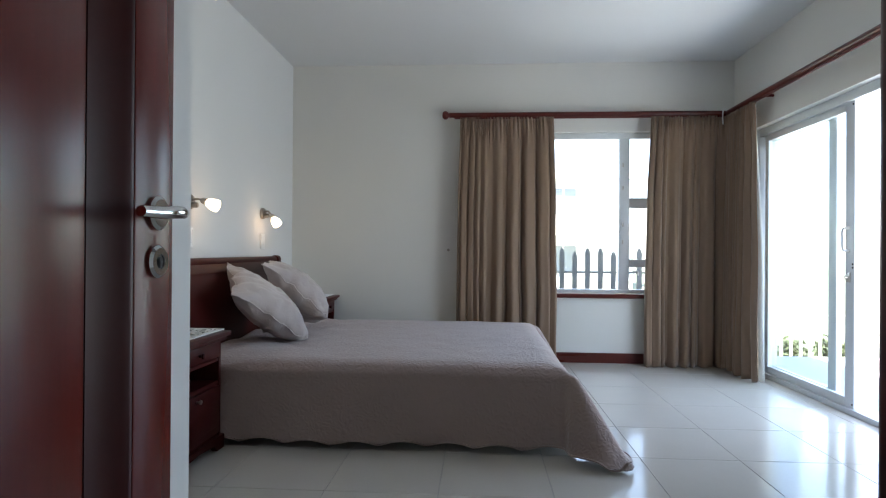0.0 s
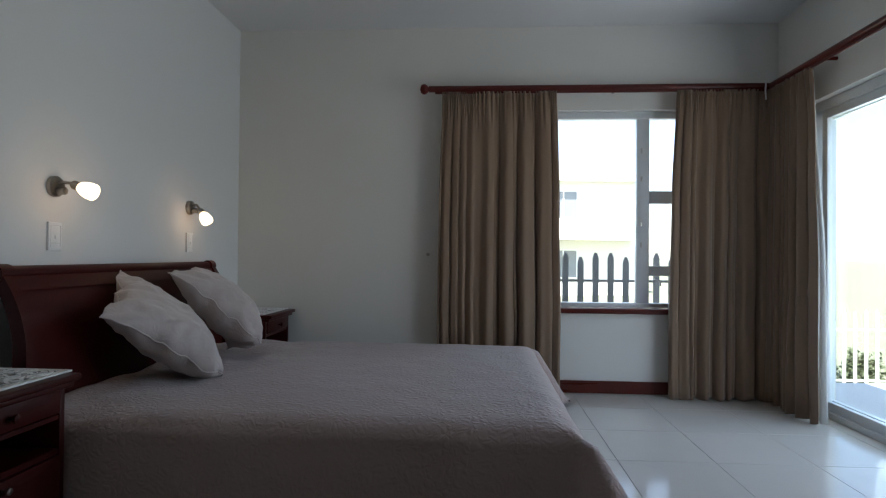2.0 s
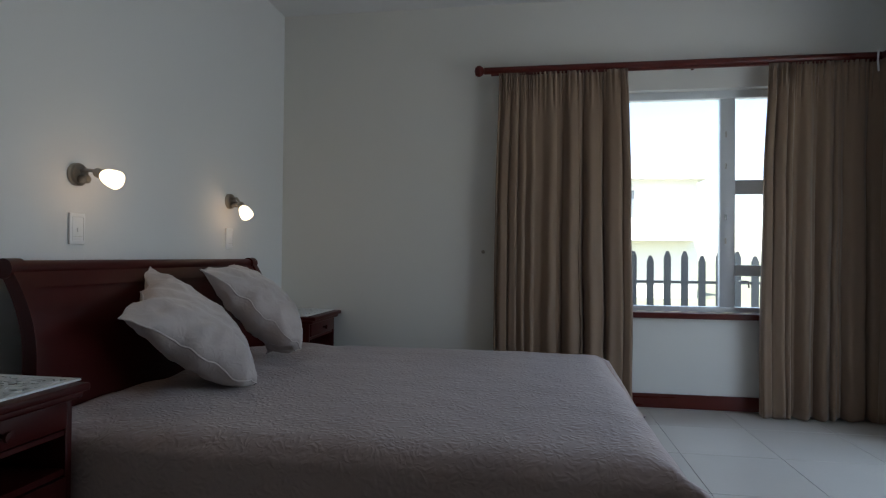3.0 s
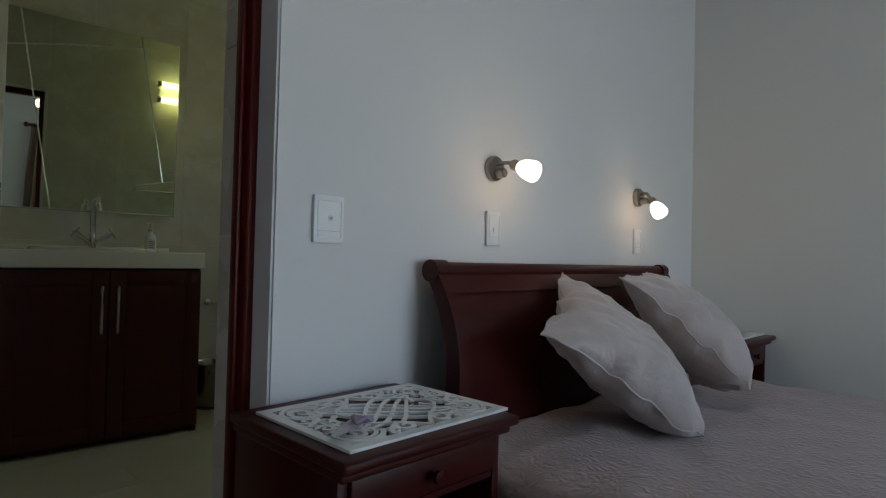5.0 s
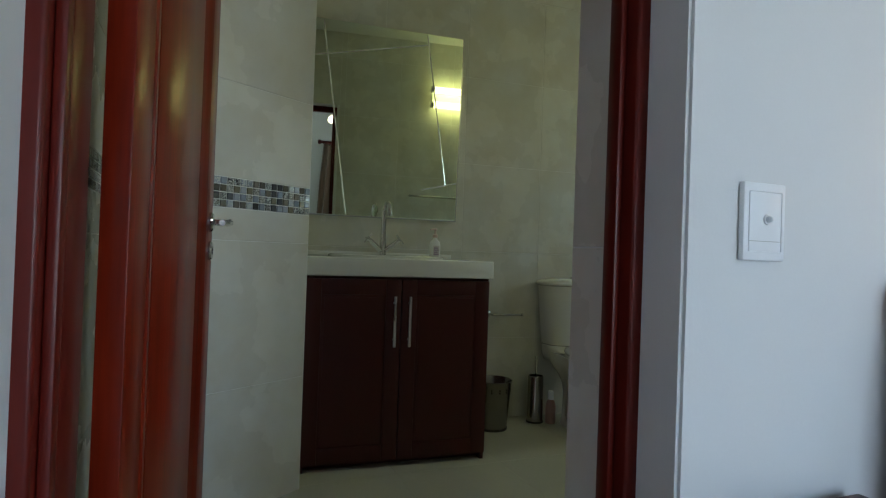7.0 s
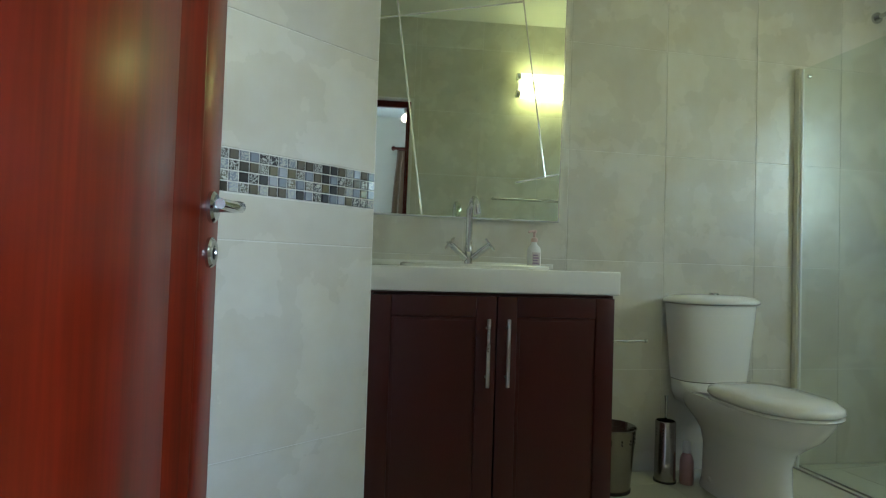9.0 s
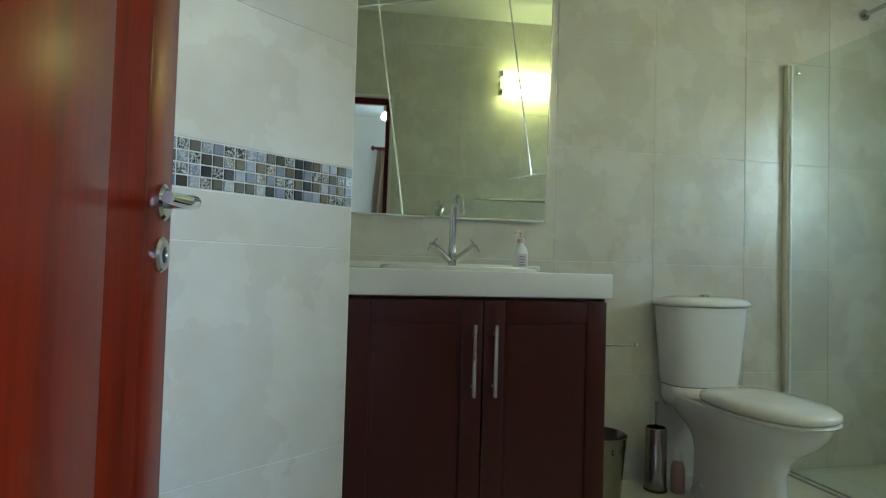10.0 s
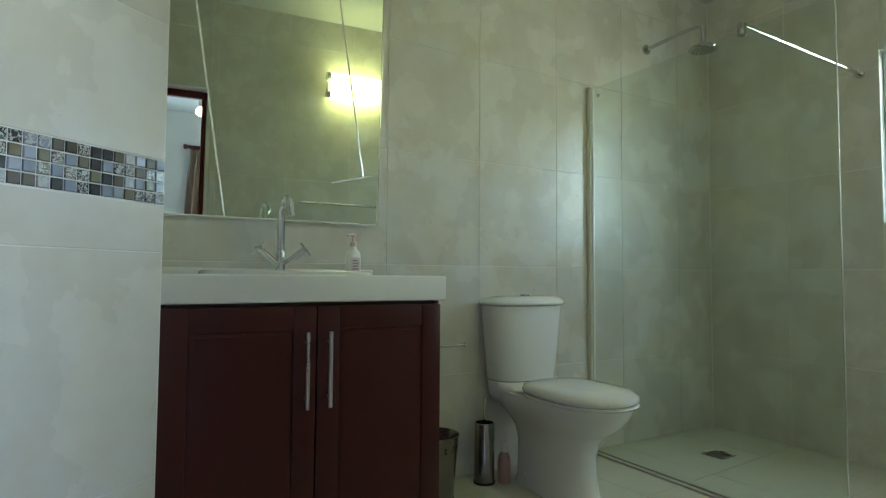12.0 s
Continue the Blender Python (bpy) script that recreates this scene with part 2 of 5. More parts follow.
def mosaic_material():
    """Glass mosaic: each piece takes one of several tones and its own gloss."""
    m = bpy.data.materials.new("glass_mosaic")
    m.use_nodes = True
    nt = m.node_tree
    bs = nt.nodes["Principled BSDF"]
    oi = nt.nodes.new("ShaderNodeObjectInfo")
    cr = nt.nodes.new("ShaderNodeValToRGB")
    cr.color_ramp.interpolation = "CONSTANT"
    tones = ((0.025, 0.025, 0.03), (0.11, 0.10, 0.075), (0.22, 0.25, 0.31), (0.06, 0.055, 0.045), (0.15, 0.14, 0.09), (0.035, 0.04, 0.05), (0.36, 0.39, 0.46), (0.12, 0.11, 0.09))
    el = cr.color_ramp.elements
    while len(el) < len(tones):
        el.new(0.5)
    for i, c in enumerate(tones):
        el[i].position, el[i].color = i / len(tones), (*c, 1)
    no = nt.nodes.new("ShaderNodeTexNoise")
    no.inputs["Scale"].default_value, no.inputs["Detail"].default_value, no.inputs["Distortion"].default_value = 70, 1, 3.5
    geo = nt.nodes.new("ShaderNodeNewGeometry")
    nt.links.new(geo.outputs["Position"], no.inputs["Vector"])
    # swirled veins on about a third of the pieces, the others plain
    vein, pick, chosen = nt.nodes.new("ShaderNodeMapRange"), nt.nodes.new("ShaderNodeMath"), nt.nodes.new("ShaderNodeMath")
    vein.inputs[1].default_value, vein.inputs[2].default_value, vein.inputs[3].default_value, vein.inputs[4].default_value = 0.46, 0.54, 0.0, 1.0
    pick.operation, pick.inputs[1].default_value = "MULTIPLY", 37.7
    frac = nt.nodes.new("ShaderNodeMath")
    frac.operation = "FRACT"
    chosen.operation, chosen.inputs[1].default_value = "LESS_THAN", 0.36
    both = nt.nodes.new("ShaderNodeMath")
    both.operation = "MULTIPLY"
    mx = nt.nodes.new("ShaderNodeMix")
    mx.data_type = "RGBA"
    mx.inputs[7].default_value = (0.50, 0.51, 0.49, 1)
    nt.links.new(oi.outputs["Random"], cr.inputs[0]), nt.links.new(oi.outputs["Random"], pick.inputs[0])
    nt.links.new(pick.outputs[0], frac.inputs[0]), nt.links.new(frac.outputs[0], chosen.inputs[0])
    nt.links.new(no.outputs[0], vein.inputs[0]), nt.links.new(vein.outputs[0], both.inputs[0]), nt.links.new(chosen.outputs[0], both.inputs[1])
    nt.links.new(cr.outputs[0], mx.inputs[6]), nt.links.new(both.outputs[0], mx.inputs[0])
    nt.links.new(mx.outputs[2], bs.inputs["Base Color"])
    bs.inputs["Roughness"].default_value, bs.inputs["Metallic"].default_value = 0.12, 0.1
    bs.inputs["Coat Weight"].default_value = 0.3
    bp = nt.nodes.new("ShaderNodeBump")
    bp.inputs["Strength"].default_value, bp.inputs["Distance"].default_value = 0.15, 0.002
    nt.links.new(no.outputs[0], bp.inputs["Height"]), nt.links.new(bp.outputs[0], bs.inputs["Normal"])
    return m


MOSAIC = mosaic_material()


# ---------------------------------------------------------------- building helpers
def link_mesh(name, bm, mat, parent=None, smooth=0.0, m=None):
    me = bpy.data.meshes.new(name)
    bmesh.ops.recalc_face_normals(bm, faces=bm.faces)
    bm.to_mesh(me)
    bm.free()
    me.materials.append(mat)
    if smooth:
        me.shade_smooth()
        me.set_sharp_from_angle(angle=radians(smooth))
    ob = new(name, me)
    if parent:
        ob.parent = parent
    if m is not None:
        ob.matrix_basis = m
    return ob


def part(name, bm, mat, parent, label="", smooth=35.0):
    ob = link_mesh(name, bm, mat, parent, smooth)
    return tagged(ob, label) if label else ob


def thing(name, m, label, category, group=""):
    ob = new(name)
    ob.empty_display_size = 0.1
    ob.matrix_basis = m
    return tagged(ob, label, category, group)


def structure(name, bm, mat, label, category, smooth=0.0):
    return tagged(link_mesh(name, bm, mat, None, smooth), label, category, kind="structure")


def box(bm, x0, x1, y0, y1, z0, z1, bevel=0.0, seg=2):
    vs = bmesh.ops.create_cube(bm, size=1, matrix=Matrix.LocRotScale(((x0 + x1) / 2, (y0 + y1) / 2, (z0 + z1) / 2), None, (abs(x1 - x0), abs(y1 - y0), abs(z1 - z0))))["verts"]
    if bevel:
        es = list({e for v in vs for e in v.link_edges})
        bmesh.ops.bevel(bm, geom=es, offset=bevel, segments=seg, affect="EDGES", profile=0.5)
    return bm


def boxes(*rows, bevel=0.0):
    bm = bmesh.new()
    for r in rows:
        box(bm, *r, bevel=bevel)
    return bm


def rod(bm, a, b, r0, r1=None, seg=16):
    a, b = Vector(a), Vector(b)
    d = b - a
    m = Matrix.Translation((a + b) / 2) @ d.to_track_quat("Z", "Y").to_matrix().to_4x4()
    bmesh.ops.create_cone(bm, cap_ends=True, segments=seg, radius1=r0, radius2=r0 if r1 is None else r1, depth=d.length, matrix=m)
    return bm


def ball(bm, c, r, sx=1, sy=1, sz=1, seg=16):
    bmesh.ops.create_uvsphere(bm, u_segments=seg, v_segments=max(6, seg // 2), radius=r, matrix=Matrix.LocRotScale(c, None, (sx, sy, sz)))
    return bm


def lathe(bm, profile, seg=28, m=None):
    """Turns a profile of (radius, height) about z."""
    m = m or Matrix()
    rings = [[bm.verts.new(m @ Vector((r * math.cos(2 * math.pi * i / seg), r * math.sin(2 * math.pi * i / seg), z))) for i in range(seg)] for r, z in profile]
    for a, b in zip(rings, rings[1:]):
        for i in range(seg):
            bm.faces.new((a[i], a[(i + 1) % seg], b[(i + 1) % seg], b[i]))
    for ring in (rings[0], rings[-1]):
        bm.faces.new(ring)
    return bm


def tube(bm, pts, r, seg=12, close=False):
    """A round bar along a line of points; r is one radius or one for each point."""
    pts = [Vector(p) for p in pts]
    rs = r if isinstance(r, (list, tuple)) else [r] * len(pts)
    rings, up = [], None
    for i, p in enumerate(pts):
        d = (pts[min(i + 1, len(pts) - 1)] - pts[max(i - 1, 0)]).normalized()
        if up is None:
            up = d.orthogonal().normalized()
        up = (up - up.dot(d) * d).normalized()
        w = d.cross(up)
        rings.append([bm.verts.new(p + rs[i] * (math.cos(2 * math.pi * k / seg) * up + math.sin(2 * math.pi * k / seg) * w)) for k in range(seg)])
    for a, b in zip(rings, rings[1:]):
        for k in range(seg):
            bm.faces.new((a[k], a[(k + 1) % seg], b[(k + 1) % seg], b[k]))
    bm.faces.new(rings[0]), bm.faces.new(rings[-1])
    return bm


def prism(bm, outline, z0, z1, m=None):
    """An upright block over an outline of (x, y)."""
    m = m or Matrix()
    lo = [bm.verts.new(m @ Vector((x, y, z0))) for x, y in outline]
    hi = [bm.verts.new(m @ Vector((x, y, z1))) for x, y in outline]
    n = len(lo)
    for i in range(n):
        bm.faces.new((lo[i], lo[(i + 1) % n], hi[(i + 1) % n], hi[i]))
    bm.faces.new(lo), bm.faces.new(hi)
    return bm


def loft(bm, rings):
    """Joins rings of points, each a closed loop of the same length, and caps the ends."""
    vs = [[bm.verts.new(p) for p in ring] for ring in rings]
    n = len(vs[0])
    for a, b in zip(vs, vs[1:]):
        for i in range(n):
            bm.faces.new((a[i], a[(i + 1) % n], b[(i + 1) % n], b[i]))
    bm.faces.new(vs[0]), bm.faces.new(vs[-1])
    return bm


UPZ = Matrix(((0, 0, 1, 0), (1, 0, 0, 0), (0, 1, 0, 0), (0, 0, 0, 1)))   # outline (y, z), extruded along x
ALY = Matrix(((1, 0, 0, 0), (0, 0, 1, 0), (0, 1, 0, 0), (0, 0, 0, 1)))   # outline (x, z), extruded along y

CEIL_Z, BATH_CEIL = 2.6, 2.69
BATH = pose(-3.85, 4.2, 0, 0, 0, -4.57)   # x out of the bathroom's back wall, y along it
DIAG_END = Vector((-3.155, 3.274, 0))
DIAG_ANG = 31.5

# ---------------------------------------------------------------- bedroom shell
structure("ceiling", boxes((-1.5, 2.33, 1.43, 6.2, CEIL_Z, CEIL_Z + 0.12)), CEIL, "white painted bedroom ceiling, flat and plain", "ceiling")
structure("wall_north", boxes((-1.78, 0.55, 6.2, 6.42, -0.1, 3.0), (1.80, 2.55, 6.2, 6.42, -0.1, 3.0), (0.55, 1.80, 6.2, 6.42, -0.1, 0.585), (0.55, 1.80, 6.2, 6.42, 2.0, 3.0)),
          PAINT_WARMED, "painted bedroom wall with a window opening, warm bounced light in its colour", "wall")
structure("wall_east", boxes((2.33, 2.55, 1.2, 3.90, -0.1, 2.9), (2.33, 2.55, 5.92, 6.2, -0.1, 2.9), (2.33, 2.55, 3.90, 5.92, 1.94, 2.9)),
          PAINT_WARMED, "painted bedroom wall round the sliding door, warm bounced light in its colour", "wall")
JS, JN, HEAD = 2.712, 3.55, 2.06
bm = boxes((-1.774, -1.5, JN, 6.2, -0.1, 3.0), (-1.774, -1.5, 2.43, JS, -0.1, 3.0), (-1.774, -1.5, JS, JN, HEAD, 3.0))
es = [e for e in bm.edges if all(abs(v.co.x + 1.5) < 1e-4 and abs(v.co.y - JN) < 1e-4 for v in e.verts)]
bmesh.ops.bevel(bm, geom=es, offset=0.006, segments=4, affect="EDGES")
structure("wall_west", bm, PAINT, "white painted wall behind the bed, with the bathroom doorway", "wall")
bm = boxes((-1.78, -0.470, 1.30, 2.43, -0.1, 2.75))
es = [e for e in bm.edges if all(abs(v.co.x + 0.470) < 1e-4 and abs(v.co.y - 2.43) < 1e-4 for v in e.verts)]
bmesh.ops.bevel(bm, geom=es, offset=0.008, segments=5, affect="EDGES")
structure("wall_corner", bm, PAINT, "white painted wall corner beside the entrance door", "wall")
structure("wall_south", boxes((0.362, 2.33, 1.28, 1.43, -0.1, 2.75), (-0.470, 0.362, 1.28, 1.43, 2.16, 2.75)), PAINT, "white painted wall with the entrance doorway", "wall")
structure("wall_hall", boxes((-0.95, -0.8, -1.2, 1.3, -0.1, 2.75), (1.2, 1.35, -1.2, 1.28, -0.1, 2.75), (-0.95, 1.35, -1.35, -1.2, -0.1, 2.75)), PAINT, "white painted entrance hall walls", "wall")
structure("ceiling_hall", boxes((-0.95, 1.35, -1.35, 1.28, CEIL_Z, 2.72)), CEIL, "white painted hall ceiling", "ceiling")
structure("baseboard", boxes((-1.5, 2.33, 6.186, 6.2, 0.004, 0.092), bevel=0.004), TRIMW, "varnished red-brown timber skirting along the window wall", "skirting")
structure("trim", boxes((0.56, 1.79, 6.15, 6.25, 0.566, 0.602), bevel=0.006), TRIMW, "varnished red-brown timber window sill", "sill")


def window(name, m, label, outer, bars, panes, mat_glass):
    """Frame members, panes and handle of an aluminium window; x along the wall, z up, y through it."""
    root = tagged(thing(name, m, label, "window"), kind="structure")
    for x0, x1, z0, z1 in outer:
        part("window_frame", box(bmesh.new(), x0, x1, -0.03, 0.03, z0, z1, 0.004), ALU, root)
    for x0, x1, z0, z1 in bars:
        part("window_bar", box(bmesh.new(), x0, x1, -0.022, 0.022, z0, z1, 0.004), ALU, root)
    for x0, x1, z0, z1 in panes:
        p = part("pane", box(bmesh.new(), x0, x1, -0.003, 0.003, z0, z1), mat_glass, root, "clear glass", 0)
        p.visible_shadow = False
    return root


w1 = window("window_1", pose(0, 6.285, 0), "pale grey aluminium casement window with small opening lights",
            ((0.55, 0.60, 0.602, 2.0), (1.75, 1.80, 0.602, 2.0), (0.60, 1.75, 1.95, 2.0), (0.60, 1.75, 0.602, 0.635)),
            ((1.385, 1.475, 0.635, 1.95), (1.475, 1.75, 1.345, 1.435), (1.475, 1.75, 0.83, 0.90)),
            ((0.60, 1.385, 0.635, 1.95), (1.475, 1.75, 1.435, 1.95), (1.475, 1.75, 0.90, 1.345), (1.475, 1.75, 0.635, 0.83)), PANE)
for z in (1.72, 1.52, 1.20, 1.05):
    part("hinge", rod(bmesh.new(), (1.415, -0.034, z - 0.018), (1.415, -0.034, z + 0.018), 0.006), STEEL, w1)
bm = bmesh.new()
tube(bm, [(1.50, -0.03, 0.80), (1.50, -0.05, 0.80), (1.54, -0.055, 0.80), (1.545, -0.055, 0.76)], 0.006, 8)
part("handle", bm, STEEL, w1, "small steel stay handle")


def sliding_door():
    """Fixed panel beyond, sliding panel drawn open in front of it."""
    root = tagged(thing("door_3", pose(2.43, 0, 0), "white aluminium sliding patio door, drawn open", "sliding door"), kind="structure")
    for r in ((-0.05, 0.07, 5.86, 5.92, 0.0, 1.94), (-0.05, 0.07, 3.90, 3.96, 0.0, 1.94), (-0.05, 0.07, 3.96, 5.86, 1.88, 1.94), (-0.05, 0.07, 3.96, 5.86, 0.0, 0.035)):
        part("door_frame", box(bmesh.new(), *r, bevel=0.004), ALU, root)
    for name, x, y0, y1 in (("fixed_panel", 0.03, 4.99, 5.86), ("sliding_panel", -0.015, 4.745, 5.81)):
        p = part(name, boxes((x - 0.016, x + 0.016, y0, y0 + 0.085, 0.035, 1.88), (x - 0.016, x + 0.016, y1 - 0.05, y1, 0.035, 1.88),
                             (x - 0.016, x + 0.016, y0 + 0.085, y1 - 0.05, 1.83, 1.88), (x - 0.016, x + 0.016, y0 + 0.085, y1 - 0.05, 0.035, 0.09), bevel=0.004), ALU, root)
        g = part("pane", box(bmesh.new(), x - 0.003, x + 0.003, y0 + 0.085, y1 - 0.05, 0.09, 1.83), PANE, p, "clear glass", 0)
        g.visible_shadow = False
    for s in (-1, 1):
        bm = bmesh.new()
        tube(bm, [(-0.015 + s * 0.016, 4.79, 0.98), (-0.015 + s * 0.05, 4.79, 0.985), (-0.015 + s * 0.055, 4.79, 1.0), (-0.015 + s * 0.055, 4.79, 1.10), (-0.015 + s * 0.05, 4.79, 1.115), (-0.015 + s * 0.016, 4.79, 1.12)], 0.009, 10)
        part("handle", bm, WHITE, root, "white bow handle")
    bm = box(bmesh.new(), -0.04, -0.031, 4.775, 4.805, 0.79, 0.85, 0.003)
    rod(bm, (-0.06, 4.79, 0.82), (-0.04, 4.79, 0.82), 0.009)
    part("lock", bm, STEEL, root, "small steel lock with key")
    for z in (0.06, 1.86, 0.88, 0.90):
        part("screw", rod(bmesh.new(), (-0.034, 4.757, z), (-0.031, 4.757, z), 0.006, seg=10), BLACK, root)


sliding_door()

# ---------------------------------------------------------------- doors
def lever_set(parent, x, z, side, toward):
    """Lever handle on a round rose with a round keyhole plate; side is the face's direction along y, toward the lever's along x."""
    y0 = side * 0.0205
    bm = lathe(bmesh.new(), [(0.0, 0), (0.027, 0), (0.027, 0.006), (0.022, 0.010), (0.0, 0.010)], 28, pose(x, y0, z, -90 * side))
    rose = part("handle_rose", bm, CHROME, parent, "round chrome rose")
    bm = bmesh.new()
    tube(bm, [(x, y0, z), (x, y0 + side * 0.035, z), (x + toward * 0.006, y0 + side * 0.047, z), (x + toward * 0.02, y0 + side * 0.052, z), (x + toward * 0.06, y0 + side * 0.05, z - 0.003), (x + toward * 0.115, y0 + side * 0.046, z - 0.004)],
         [0.009, 0.009, 0.0095, 0.010, 0.0095, 0.008], 12)
    part("lever", bm, CHROME, rose, "chrome lever")
    bm = lathe(bmesh.new(), [(0.0, 0), (0.026, 0), (0.026, 0.005), (0.022, 0.009), (0.012, 0.009), (0.011, 0.006), (0.0, 0.006)], 28, pose(x, y0, z - 0.077, -90 * side))
    esc = part("keyhole_plate", bm, CHROME, parent, "round chrome keyhole plate")
    bm = rod(bmesh.new(), (x, y0 + side * 0.006, z - 0.073), (x, y0 + side * 0.0095, z - 0.073), 0.004, seg=12)
    box(bm, x - 0.0022, x + 0.0022, y0 + side * 0.006, y0 + side * 0.0095, z - 0.087, z - 0.073)
    part("keyhole", bm, BLACK, esc, "black keyhole")


def panel_door(name, m, width, height, handle_z, label, DOORW, dark):
    """A panelled timber leaf: x from the hinge to the free edge, y through it."""
    root = tagged(thing(name, m, label, "door"), kind="structure")
    st = 0.108
    for x0, x1 in ((0, st), (width - st, width)):
        part("stile", box(bmesh.new(), x0, x1, -0.02, 0.02, 0.008, height, 0.003), DOORW, root)
    for z0, z1 in ((0.008, 0.2), (height - 0.12, height)):
        part("rail", box(bmesh.new(), st, width - st, -0.02, 0.02, z0, z1, 0.003), DOORW, root)
    # the entrance door's recess and mouldings take a darker material than its stiles
    part("panel", box(bmesh.new(), st, width - st, -0.005, 0.005, 0.2, height - 0.12), dark, root, "recessed flat panel")
    for s in (-1, 1):
        bm = bmesh.new()
        a = [(st + 0.115, 0.30), (width - st - 0.115, 0.30), (width - st - 0.115, height - 0.22), (st + 0.115, height - 0.22)]
        b = [(st + 0.09, 0.275), (width - st - 0.09, 0.275), (width - st - 0.09, height - 0.195), (st + 0.09, height - 0.195)]
        loft(bm, [[Vector((x, s * 0.004, z)) for x, z in b], [Vector((x, s * 0.007, z)) for x, z in b], [Vector((x, s * 0.018, z)) for x, z in a]])
        part("raised_panel", bm, DOORW, root)
        bm = bmesh.new()
        for x, d in ((st, 1), (width - st, -1)):
            prism(bm, [(x, s * 0.004), (x, s * 0.018), (x + d * 0.006, s * 0.0225), (x + d * 0.014, s * 0.0225), (x + d * 0.022, s * 0.017), (x + d * 0.086, s * 0.0065), (x + d * 0.086, s * 0.004)], 0.2, height - 0.12)
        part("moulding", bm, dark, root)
    for s in (-1, 1):
        lever_set(root, width - 0.052, handle_z, s, -1)
    bm = box(bmesh.new(), width, width + 0.002, -0.011, 0.011, handle_z - 0.14, handle_z + 0.07)
    part("latch_plate", bm, STEEL, root)
    for z in (0.25, height - 0.25):
        part("hinge", rod(bmesh.new(), (-0.006, -0.012, z - 0.05), (-0.006, -0.012, z + 0.05), 0.007), BRONZE, root)
    return root


panel_door("door_1", pose(-0.368, 1.435, 0, 0, 0, 90.0), 0.694, 2.04, 1.022, "varnished panelled entrance door, standing open, weaker light in its maroon colour", DOORD, MAHOG_Z)
panel_door("door_2", pose(-1.80, 2.774, 0, 0, 0, 171.2), 0.785, 2.0, 1.012, "varnished red-brown panelled bathroom door, standing open", DOORW, DOORW)


def door_frame(name, x0, x1, y0, y1, head, along, label):
    root = tagged(thing(name, Matrix(), label, "door frame"), kind="structure")
    w = 0.050
    if along == "y":
        rows = ((x0, x1, y0, y0 + w, 0, head), (x0, x1, y1 - w, y1, 0, head), (x0, x1, y0 + w, y1 - w, head - w, head))
        stops = ((x0, x0 + 0.03, y0 + w, y0 + w + 0.014, 0, head - w), (x0, x0 + 0.03, y1 - w - 0.014, y1 - w, 0, head - w))
    else:
        rows = ((x0, x0 + w, y0, y1, 0, head), (x1 - w, x1, y0, y1, 0, head), (x0 + w, x1 - w, y0, y1, head - w, head))
        stops = ((x0 + w, x0 + w + 0.014, y0, y0 + 0.03, 0, head - w), (x1 - w - 0.014, x1 - w, y0, y0 + 0.03, 0, head - w))
    for r in rows:
        part("jamb", box(bmesh.new(), *r, bevel=0.006, seg=3), FRAMEW, root)
    for r in stops:
        part("stop_bead", box(bmesh.new(), *r, bevel=0.004), FRAMEW, root)
    return root


f2 = door_frame("door_frame_bathroom", -1.643, -1.586, 2.682, 3.578, 2.06, "y", "varnished red-brown timber frame of the bathroom doorway")
part("jamb_lining", box(bmesh.new(), -1.766, -1.6435, 2.7125, 2.746, 0, 2.0, bevel=0.004), FRAMEW, f2)
for r in ((-1.640, -1.618, 3.522, 3.525, 0.915, 1.055),):
    part("strike_plate", box(bmesh.new(), *r, bevel=0.001), STEEL, f2, "brushed steel strike plate")
part("strike_hole", boxes((-1.635, -1.623, 3.5205, 3.5222, 0.99, 1.03), (-1.635, -1.623, 3.5205, 3.5222, 0.93, 0.965)), BLACK, f2, "dark latch holes")
door_frame("door_frame_entrance", -0.468, 0.3625, 1.29, 1.425, 2.16, "x", "varnished red-brown timber frame of the entrance")

# ---------------------------------------------------------------- bed, spread and cushions
BED = pose(-1.46, 4.83, 0)   # x from the wall, y across the bed


def sleigh_profile(off=0.0):
    """(x, z) of the curved headboard, front face, from the floor to the roll."""
    pts = [(0.125, 0.10), (0.125, 0.60)]
    for i in range(1, 9):
        a = i / 8
        pts.append((0.125 - 0.105 * a ** 2.0, 0.60 + 0.297 * a))
    return [(x + off, z) for x, z in pts]


